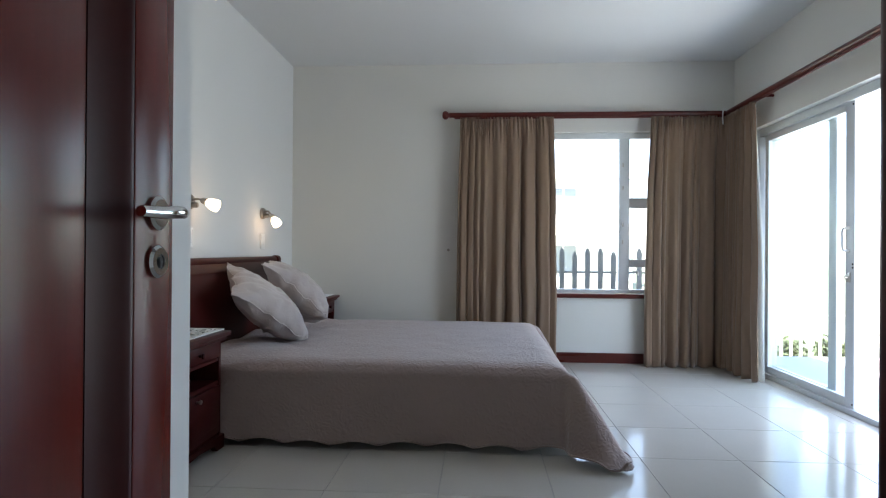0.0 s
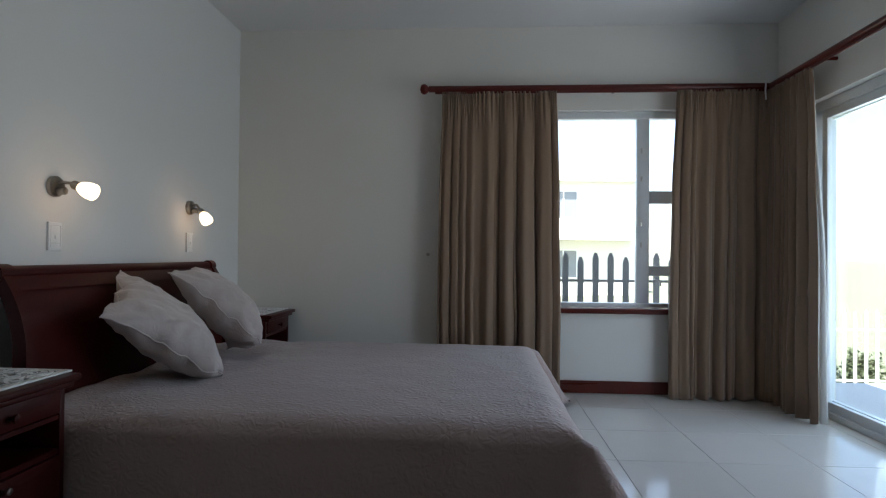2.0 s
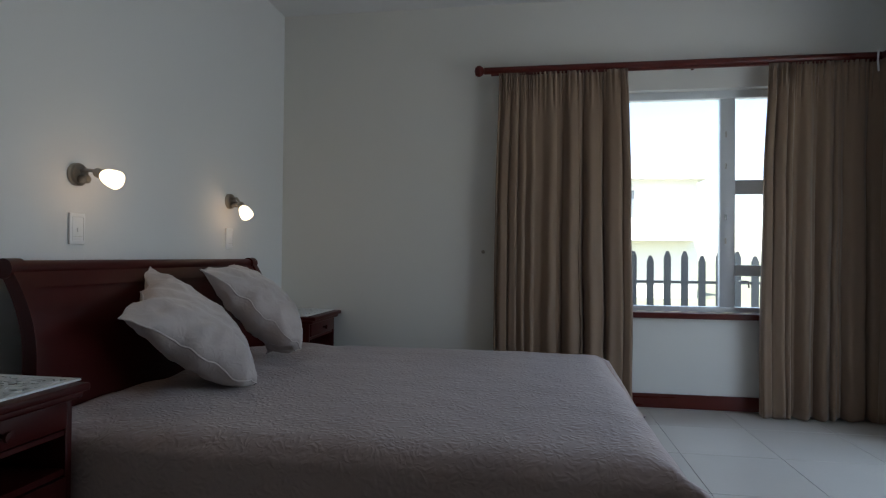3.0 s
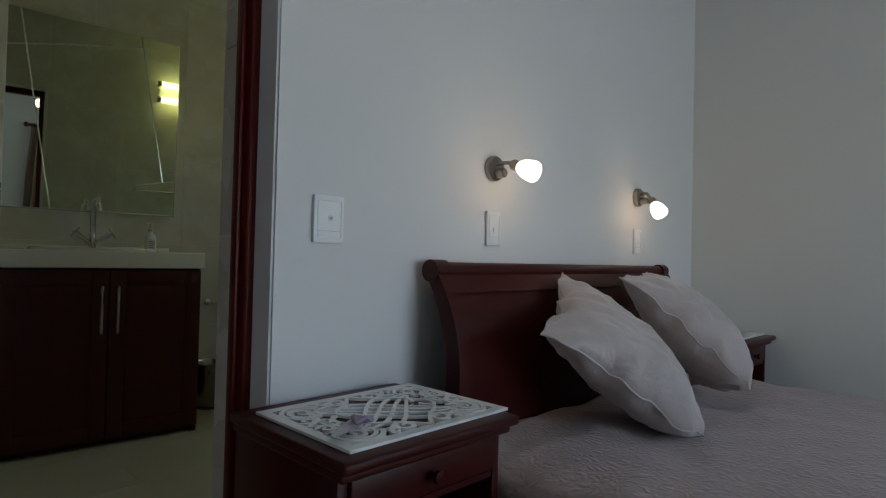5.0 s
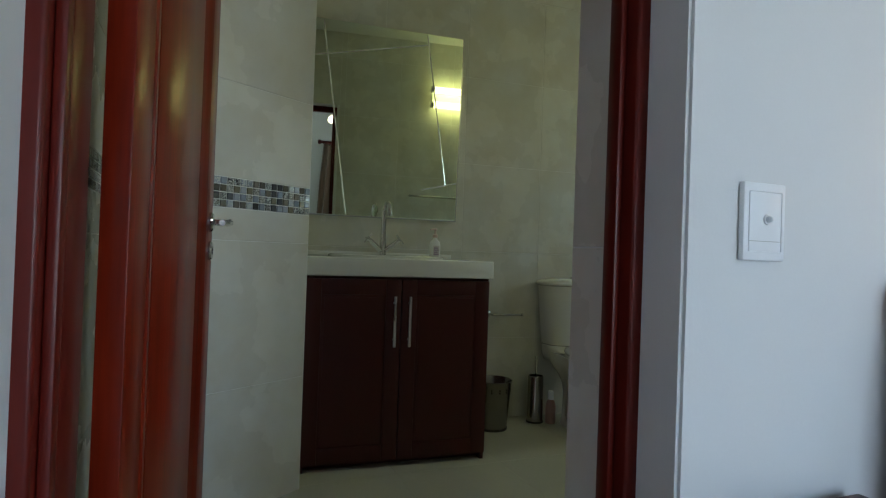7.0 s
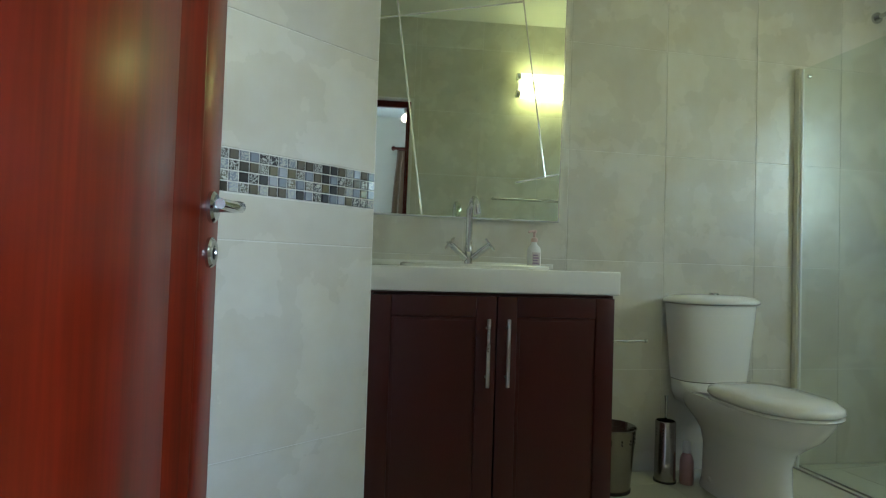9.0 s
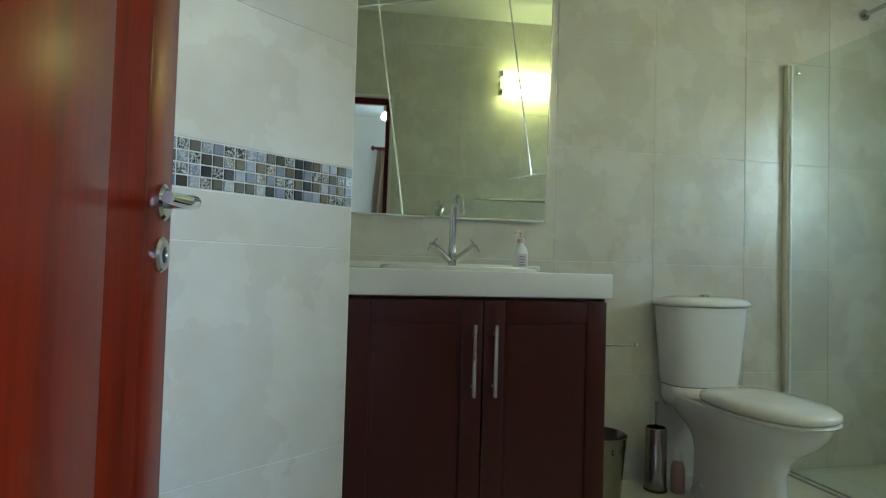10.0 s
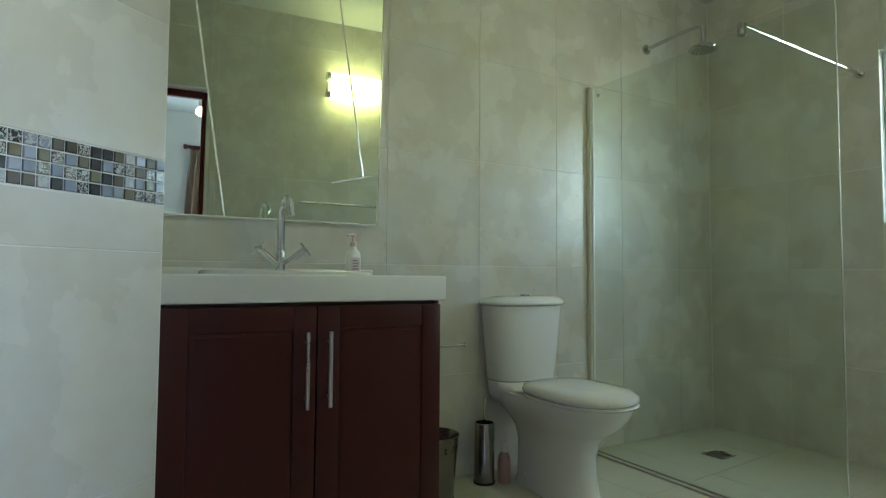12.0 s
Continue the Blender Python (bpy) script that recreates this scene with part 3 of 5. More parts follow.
def bed():
    root = thing("bed", BED, "dark mahogany sleigh bed against the white wall", "bed")
    front, back = sleigh_profile(), sleigh_profile(-0.03)
    outline = front + list(reversed(back))
    for y in (-0.797, 0.790):
        bm = prism(bmesh.new(), [(x + (0.012 if k < len(front) else -0.01), z) for k, (x, z) in enumerate(outline)], y, y + 0.045, ALY)
        post = part("headboard_post", bm, MAHOG_Z, root)
        bm = rod(bmesh.new(), (0.015, y - 0.006, 0.886), (0.015, y + 0.051, 0.886), 0.033, seg=24)
        part("scroll_end", bm, MAHOG_Y, post, "rounded scroll end")
    bm = prism(bmesh.new(), [(x, z) for x, z in front if z >= 0.82] + [(x, z) for x, z in reversed(back) if z >= 0.82], -0.752, 0.790, ALY)
    part("top_rail", bm, MAHOG_Y, root)
    bm = rod(bmesh.new(), (0.012, -0.752, 0.886), (0.012, 0.790, 0.886), 0.026, seg=20)
    part("roll", bm, MAHOG_Y, root)
    bm = prism(bmesh.new(), [(x - 0.008, z) for x, z in front if z <= 0.84] + [(x + 0.008, z) for x, z in reversed(back) if z <= 0.84], -0.752, 0.790, ALY)
    part("headboard_panel", bm, MAHOG_Y, root)
    for y in (-0.80, 0.765):
        part("side_rail", box(bmesh.new(), 0.125, 2.03, y, y + 0.035, 0.12, 0.30, 0.006), MAHOG_X, root)
    part("foot_rail", box(bmesh.new(), 1.99, 2.03, -0.80, 0.80, 0.08, 0.30, 0.006), MAHOG_Y, root)
    for y in (-0.79, 0.72):
        part("leg", box(bmesh.new(), 1.95, 2.02, y, y + 0.07, 0.0, 0.12, 0.008), MAHOG_Z, root)
        part("leg", box(bmesh.new(), 0.07, 0.13, y, y + 0.07, 0.0, 0.12, 0.008), MAHOG_Z, root)
    part("mattress", box(bmesh.new(), 0.13, 2.0, -0.82, 0.82, 0.25, 0.392, 0.04, 3), WHITE, root, "white mattress edge")


bed()


def bedspread():
    """One sheet: flat on the mattress, falling at the sides and the foot, with a flared corner and a scalloped hem."""
    L, W, drop, top = 2.035, 0.858, 0.392, 0.418
    nu, nv = 120, 150
    bm = bmesh.new()
    grid = []
    for i in range(nu + 1):
        row = []
        a = 0.13 + (L + drop - 0.13) * i / nu
        for j in range(nv + 1):
            b = -(W + drop) + 2 * (W + drop) * j / nv
            da, db = max(0.0, a - L), max(0.0, abs(b) - W)
            s = 1 if b >= 0 else -1
            d = math.hypot(da, db)
            cap = drop * (1 + 0.06 * math.sin(9 * a + 2 * b))
            wr = 0.008 * noise.noise(Vector((a * 2.3, b * 2.3, 1.0))) + 0.003 * noise.noise(Vector((a * 8, b * 8, 5.0)))
            if a < 0.75:
                wr += 0.022 * min(1, (0.75 - a) / 0.3) * noise.noise(Vector((a * 7, b * 4.5, 2.0)))
            if d < 1e-6:
                soft = max(0, 1 - min(L - a, W - abs(b)) / 0.09)
                p = Vector((a, b, top + wr - 0.018 * soft ** 2))
            else:
                ca, sa = da / d, db / d
                corner = 2 * ca * sa
                # rounded corners of the cloth
                d = min(d, drop * (1 + 0.12 * corner))
                f = d / drop
                out = 0.028 + 0.03 * f + corner * (0.275 * f ** 0.9) + 0.012 * f * math.sin(7.0 * (a if db > da else b) + 1.3)
                out *= min(1, d / 0.05) if d < 0.05 else 1
                fall = d - 0.02 * min(1, d / 0.05)
                hem = 0.022 * abs(math.sin((a if db > da else b) * math.pi / 0.23)) * f ** 10
                z = top - 0.018 - fall * (1 - 0.02 * corner) + hem + wr * 0.3
                p = Vector((min(a, L) + out * ca + wr * 0.6 * ca, s * (min(abs(b), W) + out * sa + wr * 0.8 * sa), max(z, 0.022)))
            row.append(bm.verts.new(p))
        grid.append(row)
    for i in range(nu):
        for j in range(nv):
            bm.faces.new((grid[i][j], grid[i + 1][j], grid[i + 1][j + 1], grid[i][j + 1]))
    hem = [grid[i][0].co.copy() for i in range(nu + 1)] + [grid[nu][j].co.copy() for j in range(1, nv + 1)] + [grid[i][nv].co.copy() for i in range(nu - 1, -1, -1)]
    line = [hem[0]]
    for q in hem:
        if (q - line[-1]).length > 0.012:
            line.append(q)
    root = thing("bedspread", BED, "quilted taupe bedspread with a scalloped hem, draped over the bed", "bedspread")
    ob = part("cover", bm, SPREAD, root, smooth=60)
    sol = ob.modifiers.new("thickness", "SOLIDIFY")
    sol.thickness, sol.offset = 0.006, -1
    part("hem_binding", tube(bmesh.new(), line, 0.0045, 6), SPREAD, root, "corded scalloped hem", 80)


bedspread()


def cushion(m, label, seed, h):
    """A plump square cushion with a scalloped flange and pinched corners."""
    root = thing("cushion", m, label, "cushion", "cushions on the bed")
    n = 44
    top, bot = [], []
    bm = bmesh.new()

    def rim(u, v, edge):
        """Outline with hollow sides, drawn-out corners and a scalloped edge; the far corner slumps back."""
        px = 1 - 0.04 * (1 - abs(v) ** 2) * abs(u) ** 4
        py = 1 - 0.06 * (1 - abs(u) ** 2) * abs(v) ** 4
        sc = 1 + 0.05 * edge * math.cos(9.4 * (v if abs(u) > abs(v) else u)) + (0.08 if u < 0 or v > 0 else -0.10) * abs(u * v) ** 4
        sc *= 1 - 0.36 * max(0, u) * max(0, v) + 0.10 * (max(0, -u) * max(0, -v)) ** 2
        return u * h * px * sc, v * h * py * sc, -0.21 * (max(0, u + v) / 2) ** 1.5

    for i in range(n + 1):
        rt, rb = [], []
        for j in range(n + 1):
            u, v = 2 * i / n - 1, 2 * j / n - 1
            e = (1 - abs(u) ** 2.4) * (1 - abs(v) ** 2.4)
            t = 0.106 * max(0, e) ** 0.6 * (1 + 0.22 * (u - v) / 2)
            x, y, sag = rim(u, v, max(abs(u), abs(v)) ** 12)
            r = math.hypot(u, v)
            pucker = 0.007 * math.sin(14 * math.atan2(v, u) + 3 * noise.noise(Vector((u * 2, v * 2, seed)))) * min(1, r) ** 4
            wob = 0.012 * noise.noise(Vector((u * 2.5, v * 2.5, seed))) + 0.009 * noise.noise(Vector((u * 6, v * 6, seed))) + pucker + sag
            border = i in (0, n) or j in (0, n)
            rt.append(bm.verts.new((x, y, t + wob)))
            rb.append(rt[-1] if border else bm.verts.new((x, y, -t * 1.2 + wob)))
        top.append(rt), bot.append(rb)
    for i in range(n):
        for j in range(n):
            bm.faces.new((top[i][j], top[i + 1][j], top[i + 1][j + 1], top[i][j + 1]))
            bm.faces.new((bot[i][j], bot[i][j + 1], bot[i + 1][j + 1], bot[i + 1][j]))
    part("cover", bm, CUSH, root, smooth=70)
    pts = []
    k = 120
    for q in range(k + 1):
        a = 2 * math.pi * q / k
        cx, cy = math.cos(a), math.sin(a)
        s = max(abs(cx), abs(cy))
        u, v = cx / s, cy / s
        x, y, sag = rim(u, v, 1.0)
        pucker = 0.007 * math.sin(14 * math.atan2(v, u) + 3 * noise.noise(Vector((u * 2, v * 2, seed))))
        pts.append((x, y, sag + pucker + 0.012 * noise.noise(Vector((u * 2.5, v * 2.5, seed))) + 0.009 * noise.noise(Vector((u * 6, v * 6, seed)))))
    part("piping", tube(bmesh.new(), pts, 0.0035, 6), CUSH, root, "corded edge")
    return root


def cushion_pose(c, up, right, roll=0.0, spin=0.0):
    up, right = Vector(up).normalized(), Vector(right)
    right = (right - right.dot(up) * up).normalized()
    turn = Matrix.Rotation(radians(roll), 3, (right - up).normalized())
    right, up = turn @ right, turn @ up
    turn = Matrix.Rotation(radians(spin), 3, right.cross(up))
    right, up = turn @ right, turn @ up
    nrm = right.cross(up)
    return Matrix.Translation(c) @ Matrix((right, up, nrm)).transposed().to_4x4()


E1, E2 = (-0.20, 0.36, 0.17), (0.345, 0.155, -0.27)
cushion(cushion_pose((-1.110, 4.592, 0.640), E1, E2, -7, -3), "quilted grey cushion leaning on the headboard, set on its corner", 3.0, 0.264)
cushion(cushion_pose((-1.085, 5.105, 0.694), E1, E2, -12, -21), "quilted grey cushion leaning on the headboard behind another", 8.0, 0.262)


# ---------------------------------------------------------------- bedside cabinets
def nightstand(m):
    root = thing("nightstand", m, "dark mahogany bedside cabinet with a drawer, open shelf and door", "nightstand", "cabinets beside the bed")
    w, d = 0.45, 0.395   # y -w/2..w/2, x 0..d
    part("top", box(bmesh.new(), 0.0, d + 0.045, -w / 2 - 0.018, w / 2 + 0.018, 0.545, 0.568, 0.007, 3), MAHOG_Y, root)
    part("top_moulding", box(bmesh.new(), 0.0, d + 0.026, -w / 2 - 0.010, w / 2 + 0.010, 0.525, 0.545, 0.006, 3), MAHOG_Y, root)
    for y in (-w / 2, w / 2 - 0.022):
        part("side_panel", box(bmesh.new(), 0.0, d, y, y + 0.022, 0.06, 0.525, 0.002), MAHOG_Z, root)
    part("back_panel", box(bmesh.new(), 0.004, 0.014, -w / 2 + 0.022, w / 2 - 0.022, 0.06, 0.525), MAHOG_Z, root)
    part("shelf", box(bmesh.new(), 0.014, d - 0.004, -w / 2 + 0.022, w / 2 - 0.022, 0.312, 0.33), MAHOG_Y, root)
    part("shelf", box(bmesh.new(), 0.014, d - 0.004, -w / 2 + 0.022, w / 2 - 0.022, 0.424, 0.438), MAHOG_Y, root)
    part("shelf", box(bmesh.new(), 0.014, d - 0.004, -w / 2 + 0.022, w / 2 - 0.022, 0.06, 0.08), MAHOG_Y, root)
    dr = part("drawer", box(bmesh.new(), 0.05, d + 0.008, -w / 2 + 0.025, w / 2 - 0.025, 0.445, 0.521, 0.004), MAHOG_Y, root)
    bm = lathe(bmesh.new(), [(0.0, 0), (0.006, 0), (0.006, 0.012), (0.014, 0.018), (0.013, 0.026), (0.0, 0.028)], 18, pose(d + 0.008, 0, 0.483, 0, 90))
    part("knob", bm, MAHOG_Z, dr, "turned wooden knob")
    dp = part("door", box(bmesh.new(), d - 0.012, d + 0.008, -w / 2 + 0.025, w / 2 - 0.025, 0.083, 0.309, 0.004), MAHOG_Z, root)
    bm = bmesh.new()
    a = [(-w / 2 + 0.075, 0.13), (w / 2 - 0.075, 0.13), (w / 2 - 0.075, 0.262), (-w / 2 + 0.075, 0.262)]
    b = [(-w / 2 + 0.06, 0.115), (w / 2 - 0.06, 0.115), (w / 2 - 0.06, 0.277), (-w / 2 + 0.06, 0.277)]
    loft(bm, [[Vector((d + 0.006, y, z)) for y, z in b], [Vector((d + 0.008, y, z)) for y, z in b], [Vector((d + 0.015, y, z)) for y, z in a]])
    part("door_panel", bm, MAHOG_Z, dp)
    bm = lathe(bmesh.new(), [(0.0, 0), (0.005, 0), (0.005, 0.012), (0.011, 0.016), (0.010, 0.023), (0.0, 0.025)], 18, pose(d + 0.008, -0.02, 0.283, 0, 90))
    part("knob", bm, NICKEL, dp, "small metal knob")
    out = [(-w / 2 - 0.012, 0), (-w / 2 + 0.06, 0), (-w / 2 + 0.085, 0.03), (0, 0.042), (w / 2 - 0.085, 0.03), (w / 2 - 0.06, 0), (w / 2 + 0.012, 0), (w / 2 + 0.012, 0.065), (-w / 2 - 0.012, 0.065)]
    part("plinth", prism(bmesh.new(), out, d - 0.012, d + 0.014, UPZ), MAHOG_Y, root)
    for y in (-w / 2 - 0.012, w / 2 - 0.006):
        part("plinth", box(bmesh.new(), 0.0, d - 0.012, y, y + 0.018, 0.0, 0.065, 0.002), MAHOG_X, root)
    return root


NS1 = pose(-1.485, 3.692, 0, 0, 0, -1.0)
NS2 = pose(-1.497, 5.935, 0)
ns = nightstand(NS1)
copy_thing(ns, NS2)


def fretwork_mat(m, label):
    """White fretted board: rim, a knot of interlaced bands and scrolls in the corners, cut right through."""
    root = thing("fretwork_mat", m, label, "mat", "mats on the cabinets")
    hx, hy, t, rim = 0.172, 0.229, 0.006, 0.024
    bm = bmesh.new()
    for r in ((-hx, hx, -hy, -hy + rim), (-hx, hx, hy - rim, hy), (-hx, -hx + rim, -hy + rim, hy - rim), (hx - rim, hx, -hy + rim, hy - rim)):
        box(bm, *r, 0, t)
    part("rim", bm, WHITE, root)
    level = itertools.count()

    def band(bm, pts, w=0.0046, taper=False):
        """A flat bar along a line of points, each a hair above the last one laid."""
        lift = 0.00006 * next(level)
        left, right = [], []
        n = len(pts) - 1
        for i, (x, y) in enumerate(pts):
            x1, y1 = pts[min(i + 1, n)]
            x0, y0 = pts[max(i - 1, 0)]
            q = math.hypot(x1 - x0, y1 - y0) or 1
            k = w * (0.45 + 0.55 * min(1, 2.2 * i / n)) if taper else w
            nx, ny = -(y1 - y0) / q * k, (x1 - x0) / q * k
            left.append((x + nx, y + ny)), right.append((x - nx, y - ny))
        lo = [[bm.verts.new((px, py, z)) for px, py in side] for side in (left, right) for z in (0.0003, t - 0.0004 + lift)]
        for i in range(n):
            for a, b in ((0, 1), (1, 3), (3, 2), (2, 0)):
                bm.faces.new((lo[a][i], lo[a][i + 1], lo[b][i + 1], lo[b][i]))

    def arc(cx, cy, r, a0, a1, n=24, grow=0.0):
        return [(cx + (r + grow * i / n) * math.cos(radians(a0 + (a1 - a0) * i / n)), cy + (r + grow * i / n) * math.sin(radians(a0 + (a1 - a0) * i / n))) for i in range(n + 1)]

    # the knot: bands that cross as a lattice in the middle and run together towards the corners, with bows at both ends
    for sx in (-1, 1):
        for off in (-0.066, -0.022, 0.022, 0.066):
            bm = bmesh.new()
            line = []
            for i in range(41):
                q = math.pi / 2 * (2 * i / 40 - 1)
                line.append((sx * (0.082 * math.sin(q) + off * max(0, math.cos(q)) ** 0.8), 0.138 * 2 * q / math.pi))
            band(bm, line, 0.0046)
            part("interlaced_band", bm, WHITE, root)
    for sy in (-1, 1):
        bm = bmesh.new()
        band(bm, [(x, sy * y) for x, y in arc(0, 0.098, 0.040, 20, 160)], 0.0046)
        band(bm, [(0.082 * math.cos(math.pi * i / 30), sy * (0.138 + 0.030 * math.sin(math.pi * i / 30))) for i in range(31)], 0.0046)
        part("end_bow", bm, WHITE, root)
    bx, by = hx - rim, hy - rim
    for sx in (-1, 1):
        for sy in (-1, 1):
            flip = lambda pts: [(sx * x, sy * y) for x, y in pts]
            bm = bmesh.new()
            # two bows round the corner, then curls inside and beside them
            band(bm, flip(arc(bx - 0.052, by - 0.052, 0.050, -70, 160)), 0.0055)
            band(bm, flip(arc(bx - 0.052, by - 0.052, 0.036, -95, 190)), 0.0042)
            band(bm, flip(arc(bx - 0.050, by - 0.046, 0.005, 20, 470, 30, 0.021)), 0.0050, True)
            band(bm, flip(arc(bx - 0.068, by - 0.066, 0.004, 200, 560, 24, 0.015)), 0.0045, True)
            part("corner_scroll", bm, WHITE, root)
            bm = bmesh.new()
            band(bm, flip(arc(bx - 0.026, 0.048, 0.005, 90, 540, 30, 0.022)), 0.0050, True)
            band(bm, flip(arc(bx - 0.012, 0.088, 0.004, 250, 620, 24, 0.011)), 0.0042, True)
            band(bm, flip([(bx + 0.002 - 0.050 * math.sin(math.pi * i / 20), 0.001 + 0.105 * i / 20) for i in range(21)]), 0.0048)
            band(bm, flip([(0.010 + 0.085 * i / 20, 0.092 + 0.035 * math.sin(math.pi * i / 20) - 0.05 * i / 20) for i in range(21)]), 0.0042)
            part("side_scroll", bm, WHITE, root)
            bm = bmesh.new()
            band(bm, flip(arc(0.036, by - 0.020, 0.004, 180, -260, 28, 0.017)), 0.0048, True)
            band(bm, flip([(0.001 + 0.082 * i / 20, by + 0.002 - 0.050 * math.sin(math.pi * i / 20)) for i in range(21)]), 0.0048)
            band(bm, flip(arc(0.012, by - 0.050, 0.004, 0, 400, 24, 0.012)), 0.0042, True)
            part("end_scroll", bm, WHITE, root)
    return root


mat1 = fretwork_mat(NS1 @ pose(0.228, 0.022, 0.5685, 0, 0, 0.6), "white fretwork board lying on the bedside cabinet")
copy_thing(mat1, NS2 @ pose(0.215, 0.0, 0.5685, 0, 0, -1))


def paper_wisp():
    """A small printed slip with a folded bow, left on the board."""
    root = thing("paper_slip", NS1 @ pose(0.315, -0.150, 0.578, 0, 0, 28), "crumpled printed slip with purple marks on the board", "paper slip")
    bm = bmesh.new()
    g = [[bm.verts.new((0.034 * u - 0.017, 0.13 * v - 0.065, 0.006 + 0.008 * noise.noise(Vector((u * 3, v * 6, 4))) + 0.012 * abs(v - 0.5))) for v in [j / 12 for j in range(13)]] for u in [i / 5 for i in range(6)]]
    for i in range(5):
        for j in range(12):
            bm.faces.new((g[i][j], g[i + 1][j], g[i + 1][j + 1], g[i][j + 1]))
    part("slip", bm, PAPER, root)
    bm = bmesh.new()
    for s in (-1, 1):
        tube(bm, [(0.01, 0.02, 0.012), (0.01 + s * 0.012, 0.035, 0.02), (0.01 + s * 0.02, 0.05, 0.014), (0.01 + s * 0.006, 0.04, 0.01)], [0.003, 0.006, 0.006, 0.003], 8)
    part("bow", bm, LABELINK, root, "dull purple bow")


paper_wisp()


# ---------------------------------------------------------------- wall lamps and plates
def wall_lamp(y, z, tip, label):
    """Disc on the wall, jointed arm and opal shade whose axis points to tip."""
    base = Vector((-1.5, y, z))
    root = thing("wall_lamp", Matrix.Translation(base), label, "wall lamp", "reading lamps over the bed")
    bm = lathe(bmesh.new(), [(0.0, 0), (0.043, 0), (0.043, 0.016), (0.038, 0.022), (0.0, 0.022)], 32, pose(0, 0, 0, 0, 90))
    part("base_plate", bm, NICKEL, root, "satin nickel disc")
    bm = lathe(bmesh.new(), [(0.0, 0), (0.016, 0), (0.016, 0.03), (0.012, 0.034), (0.0, 0.034)], 20, pose(0.022, 0.0, -0.018, 0, 90))
    part("knob", bm, NICKEL, root)
    tip = Vector(tip) - base
    start = Vector((0.02, 0.0, 0.012))
    elbow = Vector((0.06, 0.012 if tip.y > 0 else -0.02, 0.016))
    d = (tip - elbow).normalized()
    neck = tip - d * 0.048
    part("arm", tube(bmesh.new(), [start, (start + elbow) / 2 + Vector((0, 0, 0.003)), elbow, (elbow + neck) / 2, neck], 0.0065, 12), NICKEL, root)
    q = d.to_track_quat("Z", "Y").to_matrix().to_4x4()
    m = Matrix.Translation(neck) @ q
    part("lamp_holder", lathe(bmesh.new(), [(0.0, -0.022), (0.012, -0.022), (0.019, -0.012), (0.019, 0.012), (0.0, 0.012)], 22, m), NICKEL, root, "satin nickel lamp holder")
    sh = part("shade", lathe(bmesh.new(), [(0.016, 0.010), (0.024, 0.020), (0.031, 0.036), (0.035, 0.056), (0.036, 0.074), (0.033, 0.081), (0.0, 0.082)], 28, m), SHADE, root, "lit opal glass shade", 60)
    sh.visible_shadow = False
    point_light("wall_lamp_bulb", base + neck + d * 0.05, 0.055, (1.0, 0.52, 0.18), 0.03)
    return root


wall_lamp(4.375, 1.235, (-1.365, 4.392, 1.222), "satin nickel wall lamp with a lit opal shade above the bed")
wall_lamp(5.485, 1.240, (-1.375, 5.44, 1.175), "satin nickel wall lamp with a lit opal shade turned down")


def hanging_lamp():
    """Short drop rod under the ceiling with a hub and opal shades turned outwards."""
    root = thing("hanging_lamp", pose(-0.835, 3.525, CEIL_Z), "satin nickel hanging lamp with two lit opal shades under the ceiling", "hanging lamp")
    part("canopy", lathe(bmesh.new(), [(0, -0.030), (0.030, -0.030), (0.055, -0.012), (0.058, 0), (0, 0)], 32), NICKEL, root)
    part("drop_rod", rod(bmesh.new(), (0, 0, -0.43), (0, 0, -0.02), 0.008, seg=14), NICKEL, root)
    part("hub", lathe(bmesh.new(), [(0, -0.50), (0.018, -0.495), (0.030, -0.475), (0.030, -0.445), (0.014, -0.43), (0, -0.43)], 28), NICKEL, root)
    for a, z in ((188, -0.525), (12, -0.43)):
        d = Vector((math.cos(radians(a)), math.sin(radians(a)), 0))
        neck = d * 0.062 + Vector((0, 0, z + 0.005))
        arm = part("arm", tube(bmesh.new(), [d * 0.02 + Vector((0, 0, -0.46)), d * 0.045 + Vector((0, 0, (z - 0.46) / 2 + 0.008)), neck], 0.0065, 12), NICKEL, root)
        m = Matrix.Translation(neck) @ (d + Vector((0, 0, -0.75))).to_track_quat("Z", "Y").to_matrix().to_4x4()
        part("lamp_holder", lathe(bmesh.new(), [(0, -0.014), (0.014, -0.014), (0.019, 0), (0.019, 0.014), (0, 0.014)], 22, m), NICKEL, arm)
        part("shade", lathe(bmesh.new(), [(0.016, 0.010), (0.024, 0.020), (0.031, 0.036), (0.035, 0.056), (0.036, 0.074), (0.033, 0.081), (0.0, 0.082)], 28, m), SHADE, arm, "lit opal glass shade", 60)


hanging_lamp()


